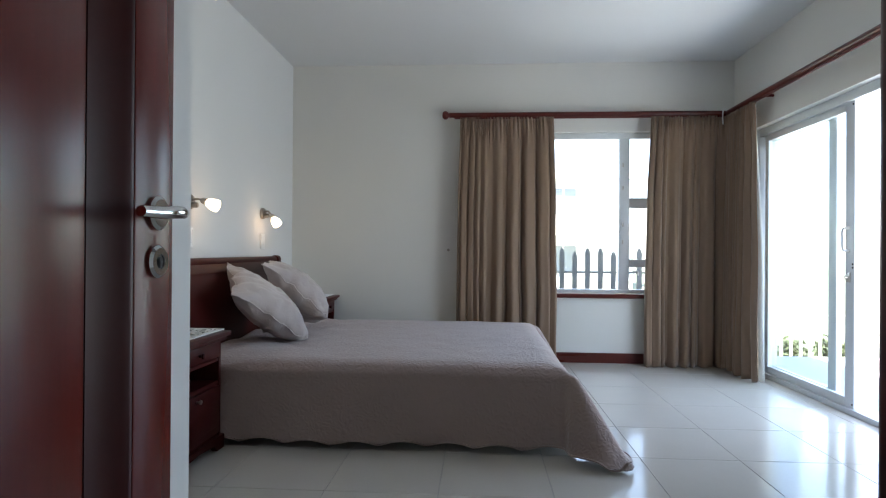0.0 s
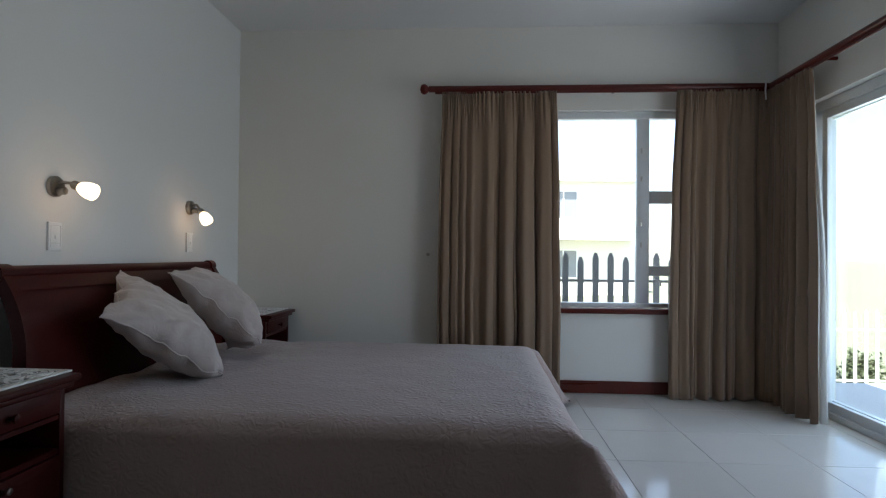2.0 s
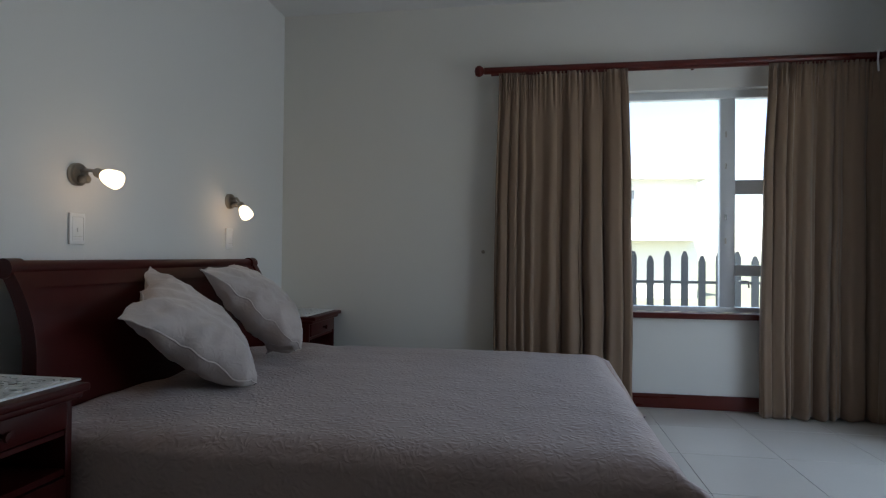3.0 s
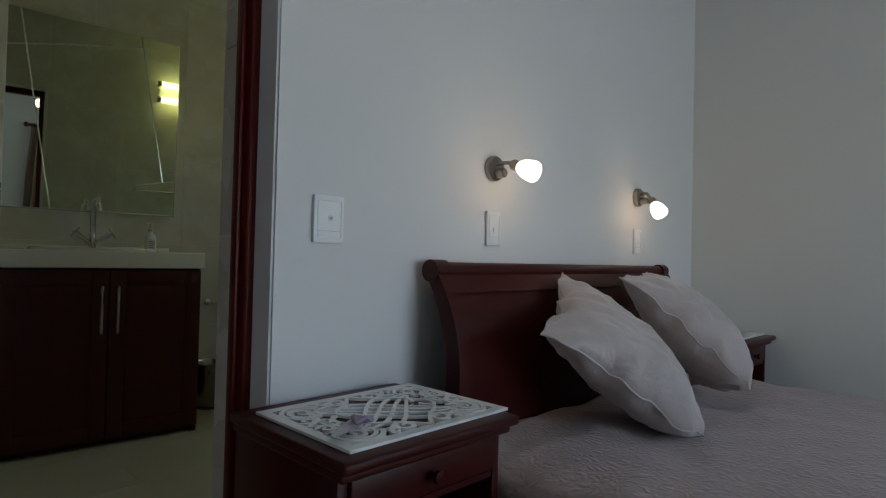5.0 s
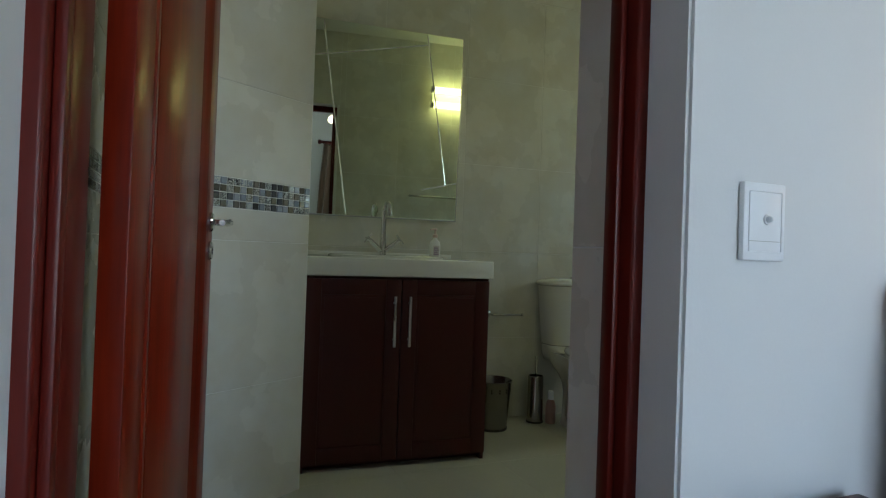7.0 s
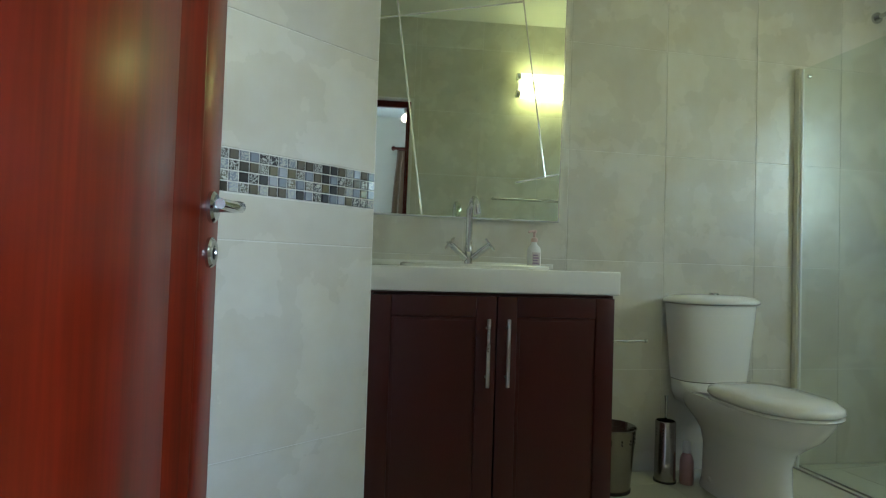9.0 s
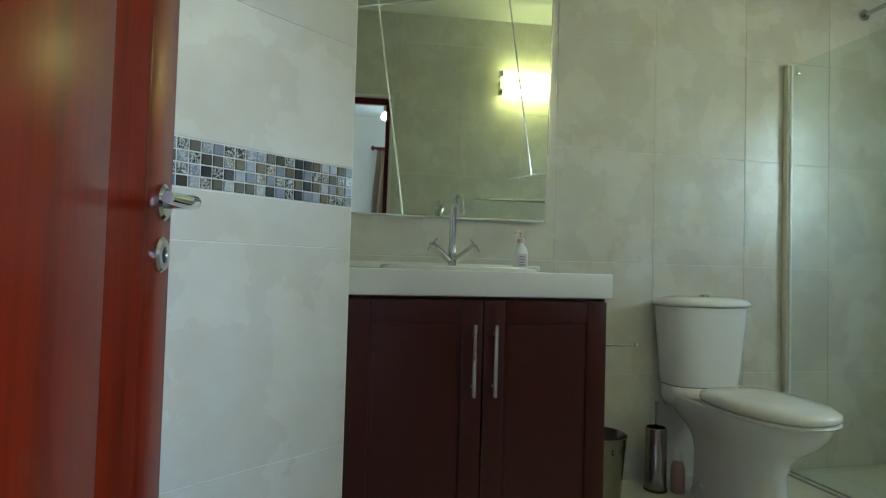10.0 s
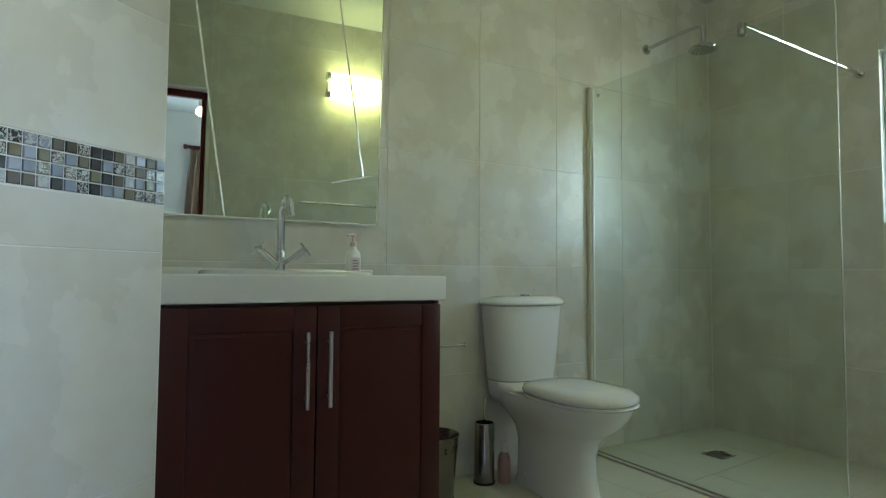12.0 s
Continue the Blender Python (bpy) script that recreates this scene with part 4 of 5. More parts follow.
def plate(y, z, w, h, rocker, label):
    root = thing("switch_plate", pose(-1.5, y, z), label, "switch plate", "plates on the bedroom wall")
    part("surround", box(bmesh.new(), 0, 0.011, -w / 2, w / 2, -h / 2, h / 2, 0.003), PLASTIC, root)
    part("insert", box(bmesh.new(), 0.0105, 0.0114, -w / 2 + 0.010, w / 2 - 0.010, -h / 2 + 0.014, h / 2 - 0.014, 0.002), PLASTIC, root)
    part("seam", box(bmesh.new(), 0.0114, 0.0117, -w / 2 + 0.012, w / 2 - 0.012, -h / 2 + 0.030, -h / 2 + 0.0308), GROUT, root)
    if rocker:
        part("toggle", lathe(bmesh.new(), [(0, 0), (0.0055, 0), (0.0055, 0.004), (0.003, 0.010), (0, 0.011)], 14, pose(0.0113, 0.004, 0.004, 0, 90)), PLASTIC, root, "small white toggle")
        part("toggle_collar", lathe(bmesh.new(), [(0, 0), (0.009, 0), (0.008, 0.002), (0, 0.002)], 16, pose(0.0113, 0.004, 0.004, 0, 90)), PLASTIC, root)
    else:
        part("button", box(bmesh.new(), 0.0113, 0.0145, -0.005, 0.005, -0.012, 0.004, 0.001), PLASTIC, root)
    return root


plate(3.703, 1.016, 0.092, 0.122, True, "white dimmer plate on the wall beside the bathroom doorway")
plate(4.377, 1.029, 0.074, 0.118, False, "white switch plate on the wall under a lamp")
plate(5.485, 1.028, 0.074, 0.118, False, "white switch plate on the wall under the far lamp")
bm = rod(bmesh.new(), (-0.10, 6.18, 0.97), (-0.10, 6.2, 0.97), 0.011, 0.014, 14)
ob = tagged(link_mesh("wall_stop", bm, NICKEL, None, 35), "small round metal knob on the wall beside the curtain", "wall knob")

# ---------------------------------------------------------------- curtains and rods
ROD_Z = 2.127


def curtain_rod():
    root = thing("curtain_rod", pose(0, 0, ROD_Z), "varnished dark red-brown timber curtain pole round the corner", "curtain pole")
    part("pole", rod(bmesh.new(), (-0.09, 6.09, 0), (2.235, 6.09, 0), 0.022, seg=20), TRIMW, root)
    part("pole", rod(bmesh.new(), (2.225, 6.10, 0), (2.225, 3.40, 0), 0.022, seg=20), FRAMEW_Y, root)
    part("track", boxes((-0.05, 2.20, 6.083, 6.097, -0.034, -0.02), bevel=0.002), TRIMW, root)
    part("track", boxes((2.218, 2.232, 3.42, 6.06, -0.034, -0.02), bevel=0.002), FRAMEW_Y, root)
    bm = lathe(bmesh.new(), [(0, 0), (0.02, 0), (0.024, 0.006), (0.016, 0.012), (0.026, 0.02), (0.036, 0.036), (0.035, 0.052), (0.024, 0.066), (0, 0.072)], 24, pose(-0.085, 6.09, 0, 0, -90))
    part("finial", bm, FRAMEW, root, "turned ball finial")
    bm = lathe(bmesh.new(), [(0, 0), (0.02, 0), (0.024, 0.006), (0.016, 0.012), (0.026, 0.02), (0.036, 0.036), (0.035, 0.052), (0.024, 0.066), (0, 0.072)], 24, pose(2.225, 3.405, 0, 90))
    part("finial", bm, FRAMEW, root, "turned ball finial")
    for a, b in (((0.12, 6.2), (0.12, 6.09)), ((1.2, 6.2), (1.2, 6.09)), ((2.33, 4.3), (2.225, 4.3)), ((2.33, 5.55), (2.225, 5.55))):
        part("bracket", rod(bmesh.new(), (a[0], a[1], 0.0), (b[0], b[1], 0.0), 0.011, seg=12), FRAMEW, root)
    bm = tube(bmesh.new(), [(2.205, 6.075, 0.02), (2.195, 6.065, 0.035), (2.18, 6.06, 0.02), (2.175, 6.058, -0.04), (2.178, 6.055, -0.10)], 0.005, 8)
    part("cord", bm, LINING, root, "pale draw cord")


curtain_rod()


def curtain(name, p0, p1, q0, q1, folds, label, seed, depth=0.045, top=2.105, bottom=0.012):
    """Pleated cloth from a head between p0 and p1 to a hem between q0 and q1 (x, y)."""
    root = thing(name, Matrix(), label, "curtain", "curtains at the corner")
    rnd = random.Random(seed)
    nu, nv = folds * 24, 44
    am = [rnd.uniform(0.25, 1.3) for _ in range(folds + 2)]
    wid = [rnd.uniform(0.5, 1.9) for _ in range(folds)]
    cum = [sum(wid[:k]) / sum(wid) for k in range(folds + 1)]
    p0, p1, q0, q1 = (Vector((*p, 0)) for p in (p0, p1, q0, q1))
    bm, grid = bmesh.new(), []
    for j in range(nv + 1):
        v = j / nv
        row = []
        for i in range(nu + 1):
            u = i / nu
            a, b = p0.lerp(p1, u), q0.lerp(q1, u)
            g = 1 - (1 - v) ** 2.2
            c = a.lerp(b, g)
            d = (q1 - q0).normalized()
            nrm = Vector((-d.y, d.x, 0))
            uu = min(1, max(0, u + 0.02 * noise.noise(Vector((u * 3, v * 1.6, seed + 3))) * v))
            k = max(q for q in range(folds) if cum[q] <= uu + 1e-9)
            f = k + (uu - cum[k]) / (cum[k + 1] - cum[k])
            w = am[k] * (1 - (f - k)) + am[k + 1] * (f - k)
            s = math.sin(2 * math.pi * f)
            s = 0.8 * s + 0.35 * math.sin(4 * math.pi * f + seed + k) * (0.4 + 0.6 * v)
            fine = math.sin(2 * math.pi * f * 4.5 + seed) + 0.5 * math.sin(2 * math.pi * f * 7.3)
            head = max(0, 1 - v / 0.06)
            dep = depth * w * (0.35 + 0.75 * g)
            off = dep * s * (1 - 0.5 * head) + depth * 0.22 * fine * max(0, 1 - v / 0.12)
            off += 0.012 * noise.noise(Vector((u * 6, v * 3, seed)))
            side = d * (0.35 * dep * math.cos(2 * math.pi * f) + 0.006 * noise.noise(Vector((u * 4, v * 5, seed + 9))))
            z = top + (bottom - top) * v + (0.008 * math.sin(2 * math.pi * f + 1) if j == nv else 0)
            row.append(bm.verts.new(c + nrm * off + side + Vector((0, 0, z))))
        grid.append(row)
    for j in range(nv):
        for i in range(nu):
            bm.faces.new((grid[j][i], grid[j][i + 1], grid[j + 1][i + 1], grid[j + 1][i]))
    c = part("cloth", bm, CURT, root, smooth=80)
    sol = c.modifiers.new("thickness", "SOLIDIFY")
    sol.thickness, sol.offset = 0.004, 0
    return root


curtain("curtain", (0.00, 6.085), (0.79, 6.085), (-0.03, 6.08), (0.82, 6.08), 9, "long taupe linen curtain, drawn open beside the window", 4, 0.036)
curtain("curtain", (1.60, 6.085), (2.245, 6.085), (1.55, 6.08), (2.235, 6.085), 8, "long taupe linen curtain in the corner beside the window", 11, 0.038)
c3 = curtain("curtain", (2.225, 6.09), (2.225, 5.62), (2.215, 6.09), (2.215, 5.52), 7, "long taupe linen curtain with a pale lining beside the sliding door", 17)
curtain("curtain", (2.225, 3.42), (2.225, 3.82), (2.215, 3.33), (2.215, 3.86), 6, "long taupe linen curtain drawn back beside the sliding door", 23)
bm, grid = bmesh.new(), []
for j in range(31):
    v = j / 30
    y = 5.62 - 0.10 * (1 - (1 - v) ** 2)
    grid.append([bm.verts.new((2.222 + 0.018 * u + 0.005 * math.sin(5 * u + 3 * v), y - 0.035 * u * (0.2 + v) + 0.01 * math.sin(9 * v), 2.08 + (0.02 - 2.08) * v)) for u in (0, 0.25, 0.5, 0.75, 1)])
for j in range(30):
    for i in range(4):
        bm.faces.new((grid[j][i], grid[j][i + 1], grid[j + 1][i + 1], grid[j + 1][i]))
lin = part("lining", bm, LINING, c3, "off-white lining turned out", 80)
sol = lin.modifiers.new("thickness", "SOLIDIFY")
sol.thickness = 0.003

# ---------------------------------------------------------------- bathroom shell
bm = prism(bmesh.new(), [(-3.155, 3.274), (-4.15, 3.274), (-4.15, 2.45), (-1.774, 2.45), (-1.774, 2.62), (-2.754, 2.62)], -0.1, 3.0)
wall_bs = structure("wall_bath_south", bm, WGROUT, "tiled bathroom wall with a slanted face and a mosaic band", "wall")
wall_bb = tagged(link_mesh("wall_bath_back", boxes((-0.15, 0, -1.1, 2.45, -0.1, 3.0)), WGROUT, None, 0, BATH), "pale marbled tiled bathroom wall behind basin and toilet", "wall", kind="structure")
WX0, WX1, WZ0, WZ1 = 0.945, 1.55, 1.20, 2.06
wall_bf = tagged(link_mesh("wall_bath_far", boxes((0, WX0, 2.3, 2.45, -0.1, 3.0), (WX1, 2.05, 2.3, 2.45, -0.1, 3.0), (WX0, WX1, 2.3, 2.45, -0.1, WZ0), (WX0, WX1, 2.3, 2.45, WZ1, 3.0)), WGROUT, None, 0, BATH),
                 "pale marbled tiled shower wall with a small window", "wall", kind="structure")
structure("ceiling_bath", boxes((-4.2, -1.6, 2.4, 6.75, BATH_CEIL, BATH_CEIL + 0.1)), CEIL, "white painted bathroom ceiling", "ceiling")
window("window_2", BATH @ pose(0, 2.37, 0), "small white bathroom window with a frosted pane",
       ((WX0, WX0 + 0.045, WZ0, WZ1), (WX1 - 0.045, WX1, WZ0, WZ1), (WX0 + 0.045, WX1 - 0.045, WZ1 - 0.045, WZ1), (WX0 + 0.045, WX1 - 0.045, WZ0, WZ0 + 0.045)), (),
       ((WX0 + 0.045, WX1 - 0.045, WZ0 + 0.045, WZ1 - 0.045),), FROST)


# ---------------------------------------------------------------- basin unit
def vanity():
    root = thing("vanity_cabinet", BATH, "dark cherry-stained basin cabinet with two panelled doors", "cabinet")
    u0, u1, d = -0.862, -0.022, 0.612
    for u in (u0, u1 - 0.018):
        part("side_panel", box(bmesh.new(), 0.01, d, u, u + 0.018, 0.0, 0.838, 0.001), VANW, root)
    part("body", box(bmesh.new(), 0.012, d - 0.004, u0 + 0.018, u1 - 0.018, 0.07, 0.836), VANW, root)
    part("plinth", box(bmesh.new(), 0.05, d - 0.05, u0 + 0.018, u1 - 0.018, 0.0, 0.07), VANW, root)
    mid = (u0 + u1) / 2
    for a, b, hu in ((u0 + 0.002, mid - 0.002, mid - 0.034), (mid + 0.002, u1 - 0.002, mid + 0.034)):
        z0, z1 = 0.035, 0.828
        door = part("door", box(bmesh.new(), d - 0.002, d + 0.012, a, b, z0, z1, 0.003), VANW, root)
        fr = 0.068
        bm = boxes((d + 0.012, d + 0.0165, a, a + fr, z0, z1), (d + 0.012, d + 0.0165, b - fr, b, z0, z1), (d + 0.012, d + 0.0165, a + fr, b - fr, z0, z0 + fr), (d + 0.012, d + 0.0165, a + fr, b - fr, z1 - fr, z1), bevel=0.003)
        part("door_frame", bm, VANW, door)
        bm = bmesh.new()
        o = [(a + fr + 0.012, z0 + fr + 0.012), (b - fr - 0.012, z0 + fr + 0.012), (b - fr - 0.012, z1 - fr - 0.012), (a + fr + 0.012, z1 - fr - 0.012)]
        i = [(a + fr + 0.045, z0 + fr + 0.045), (b - fr - 0.045, z0 + fr + 0.045), (b - fr - 0.045, z1 - fr - 0.045), (a + fr + 0.045, z1 - fr - 0.045)]
        loft(bm, [[Vector((d + 0.011, y, z)) for y, z in o], [Vector((d + 0.013, y, z)) for y, z in o], [Vector((d + 0.0165, y, z)) for y, z in i]])
        part("raised_panel", bm, VANW, door)
        bm = tube(bmesh.new(), [(d + 0.045, hu, 0.535), (d + 0.045, hu, 0.755)], 0.006, 14)
        for z in (0.565, 0.725):
            rod(bm, (d + 0.018, hu, z), (d + 0.045, hu, z), 0.0045, seg=10)
        part("handle", bm, STEEL, door, "slim steel bar handle")


vanity()


def basin_top():
    root = thing("basin_counter", BATH, "glossy white moulded counter with a shallow basin on the cabinet", "basin")
    u0, u1, d = -0.866, -0.008, 0.64
    bm = bmesh.new()
    box(bm, 0.008, d, u0, u1, 0.84, 0.921, 0.006, 3)
    part("slab", bm, COUNTER, root)
    c = (0.335, -0.455)
    ring = lambda rx, ry, z: [Vector((c[0] + rx * math.copysign(abs(math.cos(t)) ** 0.6, math.cos(t)), c[1] + ry * math.copysign(abs(math.sin(t)) ** 0.6, math.sin(t)), z)) for t in [2 * math.pi * k / 48 for k in range(48)]]
    bm = loft(bmesh.new(), [ring(0.205, 0.275, 0.919), ring(0.205, 0.275, 0.930), ring(0.198, 0.268, 0.934), ring(0.180, 0.250, 0.933), ring(0.165, 0.235, 0.9265), ring(0.13, 0.2, 0.9225)])
    part("basin_rim", bm, COUNTER, root, "low rounded basin rim")
    part("backsplash", box(bmesh.new(), 0.008, 0.02, u0, u1, 0.921, 0.945, 0.004), COUNTER, root)


basin_top()


def tap():
    root = thing("mixer_tap", BATH @ pose(0.16, -0.435, 0.921), "tall chrome swan-neck tap with two cross handles", "tap")
    part("body", lathe(bmesh.new(), [(0, 0), (0.026, 0), (0.026, 0.006), (0.017, 0.012), (0.015, 0.05), (0.017, 0.06), (0.017, 0.085), (0.012, 0.095), (0, 0.097)], 24), CHROME, root)
    pts = [(0, 0, 0.09), (0, 0, 0.235)] + [(0.042 - 0.042 * math.cos(radians(a)), 0.008, 0.235 + 0.042 * math.sin(radians(a))) for a in range(20, 181, 16)] + [(0.086, 0.012, 0.212)]
    part("spout", tube(bmesh.new(), pts, 0.014, 14), CHROME, root)
    for s in (-1, 1):
        a, b = Vector((0.005, s * 0.012, 0.035)), Vector((0.02, s * 0.072, 0.085))
        bm = rod(bmesh.new(), a, b, 0.0125, seg=16)
        valve = part("valve", bm, CHROME, root)
        d = (b - a).normalized()
        bm = bmesh.new()
        rod(bm, b, b + d * 0.02, 0.011, seg=14)
        p = b + d * 0.016
        t1 = Vector((1, 0, 0)) - d * d.x
        t1.normalize()
        t2 = d.cross(t1)
        for t in (t1, t2):
            rod(bm, p - t * 0.03, p + t * 0.03, 0.005, seg=10)
        part("cross_handle", bm, CHROME, valve)


tap()


def soap():
    root = thing("soap_dispenser", BATH @ pose(0.15, -0.148, 0.921, 0, 0, 8), "white pump bottle of hand soap on the counter", "soap bottle")
    ring = lambda w, d, z: [Vector((d * math.cos(t), w * math.sin(t), z)) for t in [2 * math.pi * k / 24 for k in range(24)]]
    bm = loft(bmesh.new(), [ring(0.028, 0.017, 0), ring(0.031, 0.019, 0.004), ring(0.031, 0.019, 0.075), ring(0.027, 0.017, 0.092), ring(0.013, 0.011, 0.104), ring(0.011, 0.011, 0.116)])
    part("bottle", bm, PLASTIC, root)
    bm = lathe(bmesh.new(), [(0, 0.114), (0.014, 0.114), (0.014, 0.130), (0.006, 0.134), (0.005, 0.152), (0.010, 0.154), (0.010, 0.164), (0, 0.166)], 18)
    tube(bm, [(0, 0, 0.159), (0.012, -0.018, 0.16), (0.014, -0.034, 0.154)], 0.0045, 8)
    part("pump", bm, PALEPINK, root, "pale pink pump")
    part("label", boxes((0.0185, 0.0198, -0.018, 0.018, 0.018, 0.07)), PAPER, root)
    bm = boxes(*[(0.0199, 0.0204, -0.014, 0.012 - 0.004 * (k % 2), 0.022 + 0.011 * k, 0.028 + 0.011 * k) for k in range(4)])
    part("print", bm, LABELINK, root, "dark printed bars")


soap()


def mirror():
    root = thing("wall_mirror", BATH @ pose(0.013, 0, 1.14, 0, 2.4, -0.8) @ pose(0, 0, -1.14), "frameless mirror with slanting ground lines on the tiled wall", "mirror")
    part("plate", box(bmesh.new(), 0.010, 0.014, -0.93, 0.004, 1.14, 2.16, 0.001), MIRROR, root, "silvered glass", 0)
    for (a, za), (b, zb) in (((-0.768, 2.155), (-0.614, 1.145)), ((-0.205, 2.155), (-0.064, 1.335)), ((-0.93, 1.94), (-0.20, 2.10)), ((-0.20, 1.302), (0.0, 1.35))):
        d = Vector((0, b - a, zb - za)).normalized()
        n = Vector((0, -d.z, d.y)) * 0.0035
        bm = bmesh.new()
        p, q = Vector((0.014, a, za)), Vector((0.014, b, zb))
        loft(bm, [[p + n, p - n, p + Vector((0.0015, 0, 0))], [q + n, q - n, q + Vector((0.0015, 0, 0))]])
        part("ground_line", bm, BEVEL, root)
    part("edge", boxes((0.0085, 0.016, -0.93, 0.008, 1.132, 1.1395), (0.0085, 0.016, 0.0045, 0.008, 1.1395, 2.16)), BEVEL, root, "bright ground edge")


mirror()


# ---------------------------------------------------------------- toilet and floor things
def toilet():
    root = thing("toilet", BATH @ pose(0, 0.735, 0), "white ceramic close-coupled toilet with a closed lid", "toilet")

    def ring(x0, x1, w, z, k=0.62, n=40):
        cx, rx = (x0 + x1) / 2, (x1 - x0) / 2
        pts = []
        for i in range(n):
            t = 2 * math.pi * i / n
            c, s = math.cos(t), math.sin(t)
            e = 0.9 if c > 0 else k
            pts.append(Vector((cx + rx * math.copysign(abs(c) ** e, c), w * math.copysign(abs(s) ** e, s), z)))
        return pts

    bm = loft(bmesh.new(), [ring(0.125, 0.565, 0.120, 0.0), ring(0.13, 0.555, 0.112, 0.03), ring(0.133, 0.545, 0.108, 0.10), ring(0.135, 0.542, 0.108, 0.19), ring(0.125, 0.565, 0.119, 0.245),
                            ring(0.10, 0.62, 0.142, 0.288), ring(0.06, 0.672, 0.166, 0.325), ring(0.03, 0.70, 0.180, 0.362), ring(0.015, 0.718, 0.185, 0.392), ring(0.022, 0.722, 0.183, 0.410)])
    part("bowl", bm, CERAMIC, root, smooth=70)
    part("shoulder", loft(bmesh.new(), [ring(0.012, 0.20, 0.150, 0.345, 0.4), ring(0.012, 0.26, 0.172, 0.385, 0.4), ring(0.012, 0.29, 0.178, 0.415, 0.4), ring(0.012, 0.235, 0.172, 0.440, 0.4)]), CERAMIC, root, smooth=70)
    part("bowl_seam", loft(bmesh.new(), [ring(0.014, 0.190, 0.161, 0.440, 0.28), ring(0.014, 0.190, 0.161, 0.453, 0.28)]), BLACK, root, "thin dark seam under the cistern")
    for y in (-1, 1):
        bm = lathe(bmesh.new(), [(0, 0), (0.014, 0), (0.012, 0.006), (0, 0.008)], 16, pose(0.25, y * 0.106, 0.05, -90 * y))
        part("bolt_cap", bm, CERAMIC, root)
    part("cistern", loft(bmesh.new(), [ring(0.012, 0.195, 0.166, 0.444, 0.28), ring(0.012, 0.20, 0.174, 0.50, 0.28), ring(0.012, 0.215, 0.203, 0.785, 0.28)]), CERAMIC, root, smooth=70)
    part("cistern_seam", loft(bmesh.new(), [ring(0.014, 0.213, 0.201, 0.785, 0.28), ring(0.014, 0.213, 0.201, 0.790, 0.28)]), GROUT, root, "thin dark seam")
    lid = part("cistern_lid", loft(bmesh.new(), [ring(0.010, 0.226, 0.212, 0.790, 0.28), ring(0.008, 0.230, 0.216, 0.796, 0.28), ring(0.010, 0.228, 0.214, 0.806, 0.28), ring(0.024, 0.212, 0.195, 0.820, 0.3), ring(0.05, 0.18, 0.14, 0.830, 0.35)]), CERAMIC, root, smooth=60)
    part("flush_button", lathe(bmesh.new(), [(0, 0), (0.022, 0), (0.022, 0.006), (0.018, 0.009), (0, 0.009)], 24, pose(0.11, 0.0, 0.830)), CHROME, lid, "round chrome flush button")
    part("seat", loft(bmesh.new(), [ring(0.245, 0.730, 0.184, 0.409), ring(0.242, 0.735, 0.188, 0.416), ring(0.245, 0.730, 0.185, 0.422)]), CERAMIC, root, smooth=60)
    part("seat_gap", loft(bmesh.new(), [ring(0.252, 0.723, 0.178, 0.422), ring(0.252, 0.723, 0.178, 0.426)]), GROUT, root)
    part("lid", loft(bmesh.new(), [ring(0.245, 0.731, 0.184, 0.426), ring(0.238, 0.739, 0.190, 0.436), ring(0.243, 0.733, 0.186, 0.452), ring(0.27, 0.70, 0.165, 0.466), ring(0.36, 0.60, 0.09, 0.472)]), CERAMIC, root, smooth=60)
    for y in (-0.07, 0.07):
        part("hinge", rod(bmesh.new(), (0.222, y - 0.018, 0.434), (0.222, y + 0.018, 0.434), 0.012), CERAMIC, root)


toilet()


def perforated(bm, r, z, count, rows, size=0.004):
    for k in range(count):
        for j in range(rows):
            a = 2 * math.pi * k / count
            c, s = math.cos(a), math.sin(a)
            rod(bm, ((r - 0.0004) * c, (r - 0.0004) * s, z - 0.014 * j), ((r + 0.0006) * c, (r + 0.0006) * s, z - 0.014 * j), size, seg=8)
    return bm


bin_ = thing("waste_bin", BATH @ pose(0.18, 0.205, 0), "brushed steel waste bin standing on the tiles", "bin")
part("drum", lathe(bmesh.new(), [(0, 0.012), (0.083, 0.012), (0.104, 0.262), (0.108, 0.266), (0.104, 0.268), (0.100, 0.262), (0.080, 0.02), (0, 0.02)], 36), BINST, bin_, smooth=50)
part("base_ring", lathe(bmesh.new(), [(0, 0), (0.085, 0), (0.086, 0.012), (0, 0.012)], 36), BLACK, bin_, "black plastic foot")
tagged(part("hole_row", perforated(bmesh.new(), 0.1015, 0.225, 14, 2), BLACK, bin_, "rows of small holes"), kind="stuff")

br = thing("toilet_brush", BATH @ pose(0.12, 0.500, 0), "steel toilet brush in a perforated holder", "toilet brush")
part("holder", lathe(bmesh.new(), [(0, 0.008), (0.046, 0.008), (0.044, 0.262), (0.040, 0.266), (0.040, 0.02), (0, 0.02)], 30), BINST, br, smooth=50)
part("base_ring", lathe(bmesh.new(), [(0, 0), (0.049, 0), (0.049, 0.009), (0, 0.009)], 30), BLACK, br, "black foot ring")
tagged(part("hole_row", perforated(bmesh.new(), 0.0440, 0.232, 8, 3, 0.0035), BLACK, br, "rows of small holes"), kind="stuff")
part("stick", tube(bmesh.new(), [(0, 0, 0.03), (0, 0, 0.36), (0, 0, 0.375)], [0.006, 0.006, 0.009], 12), CHROME, br, "chrome stick")

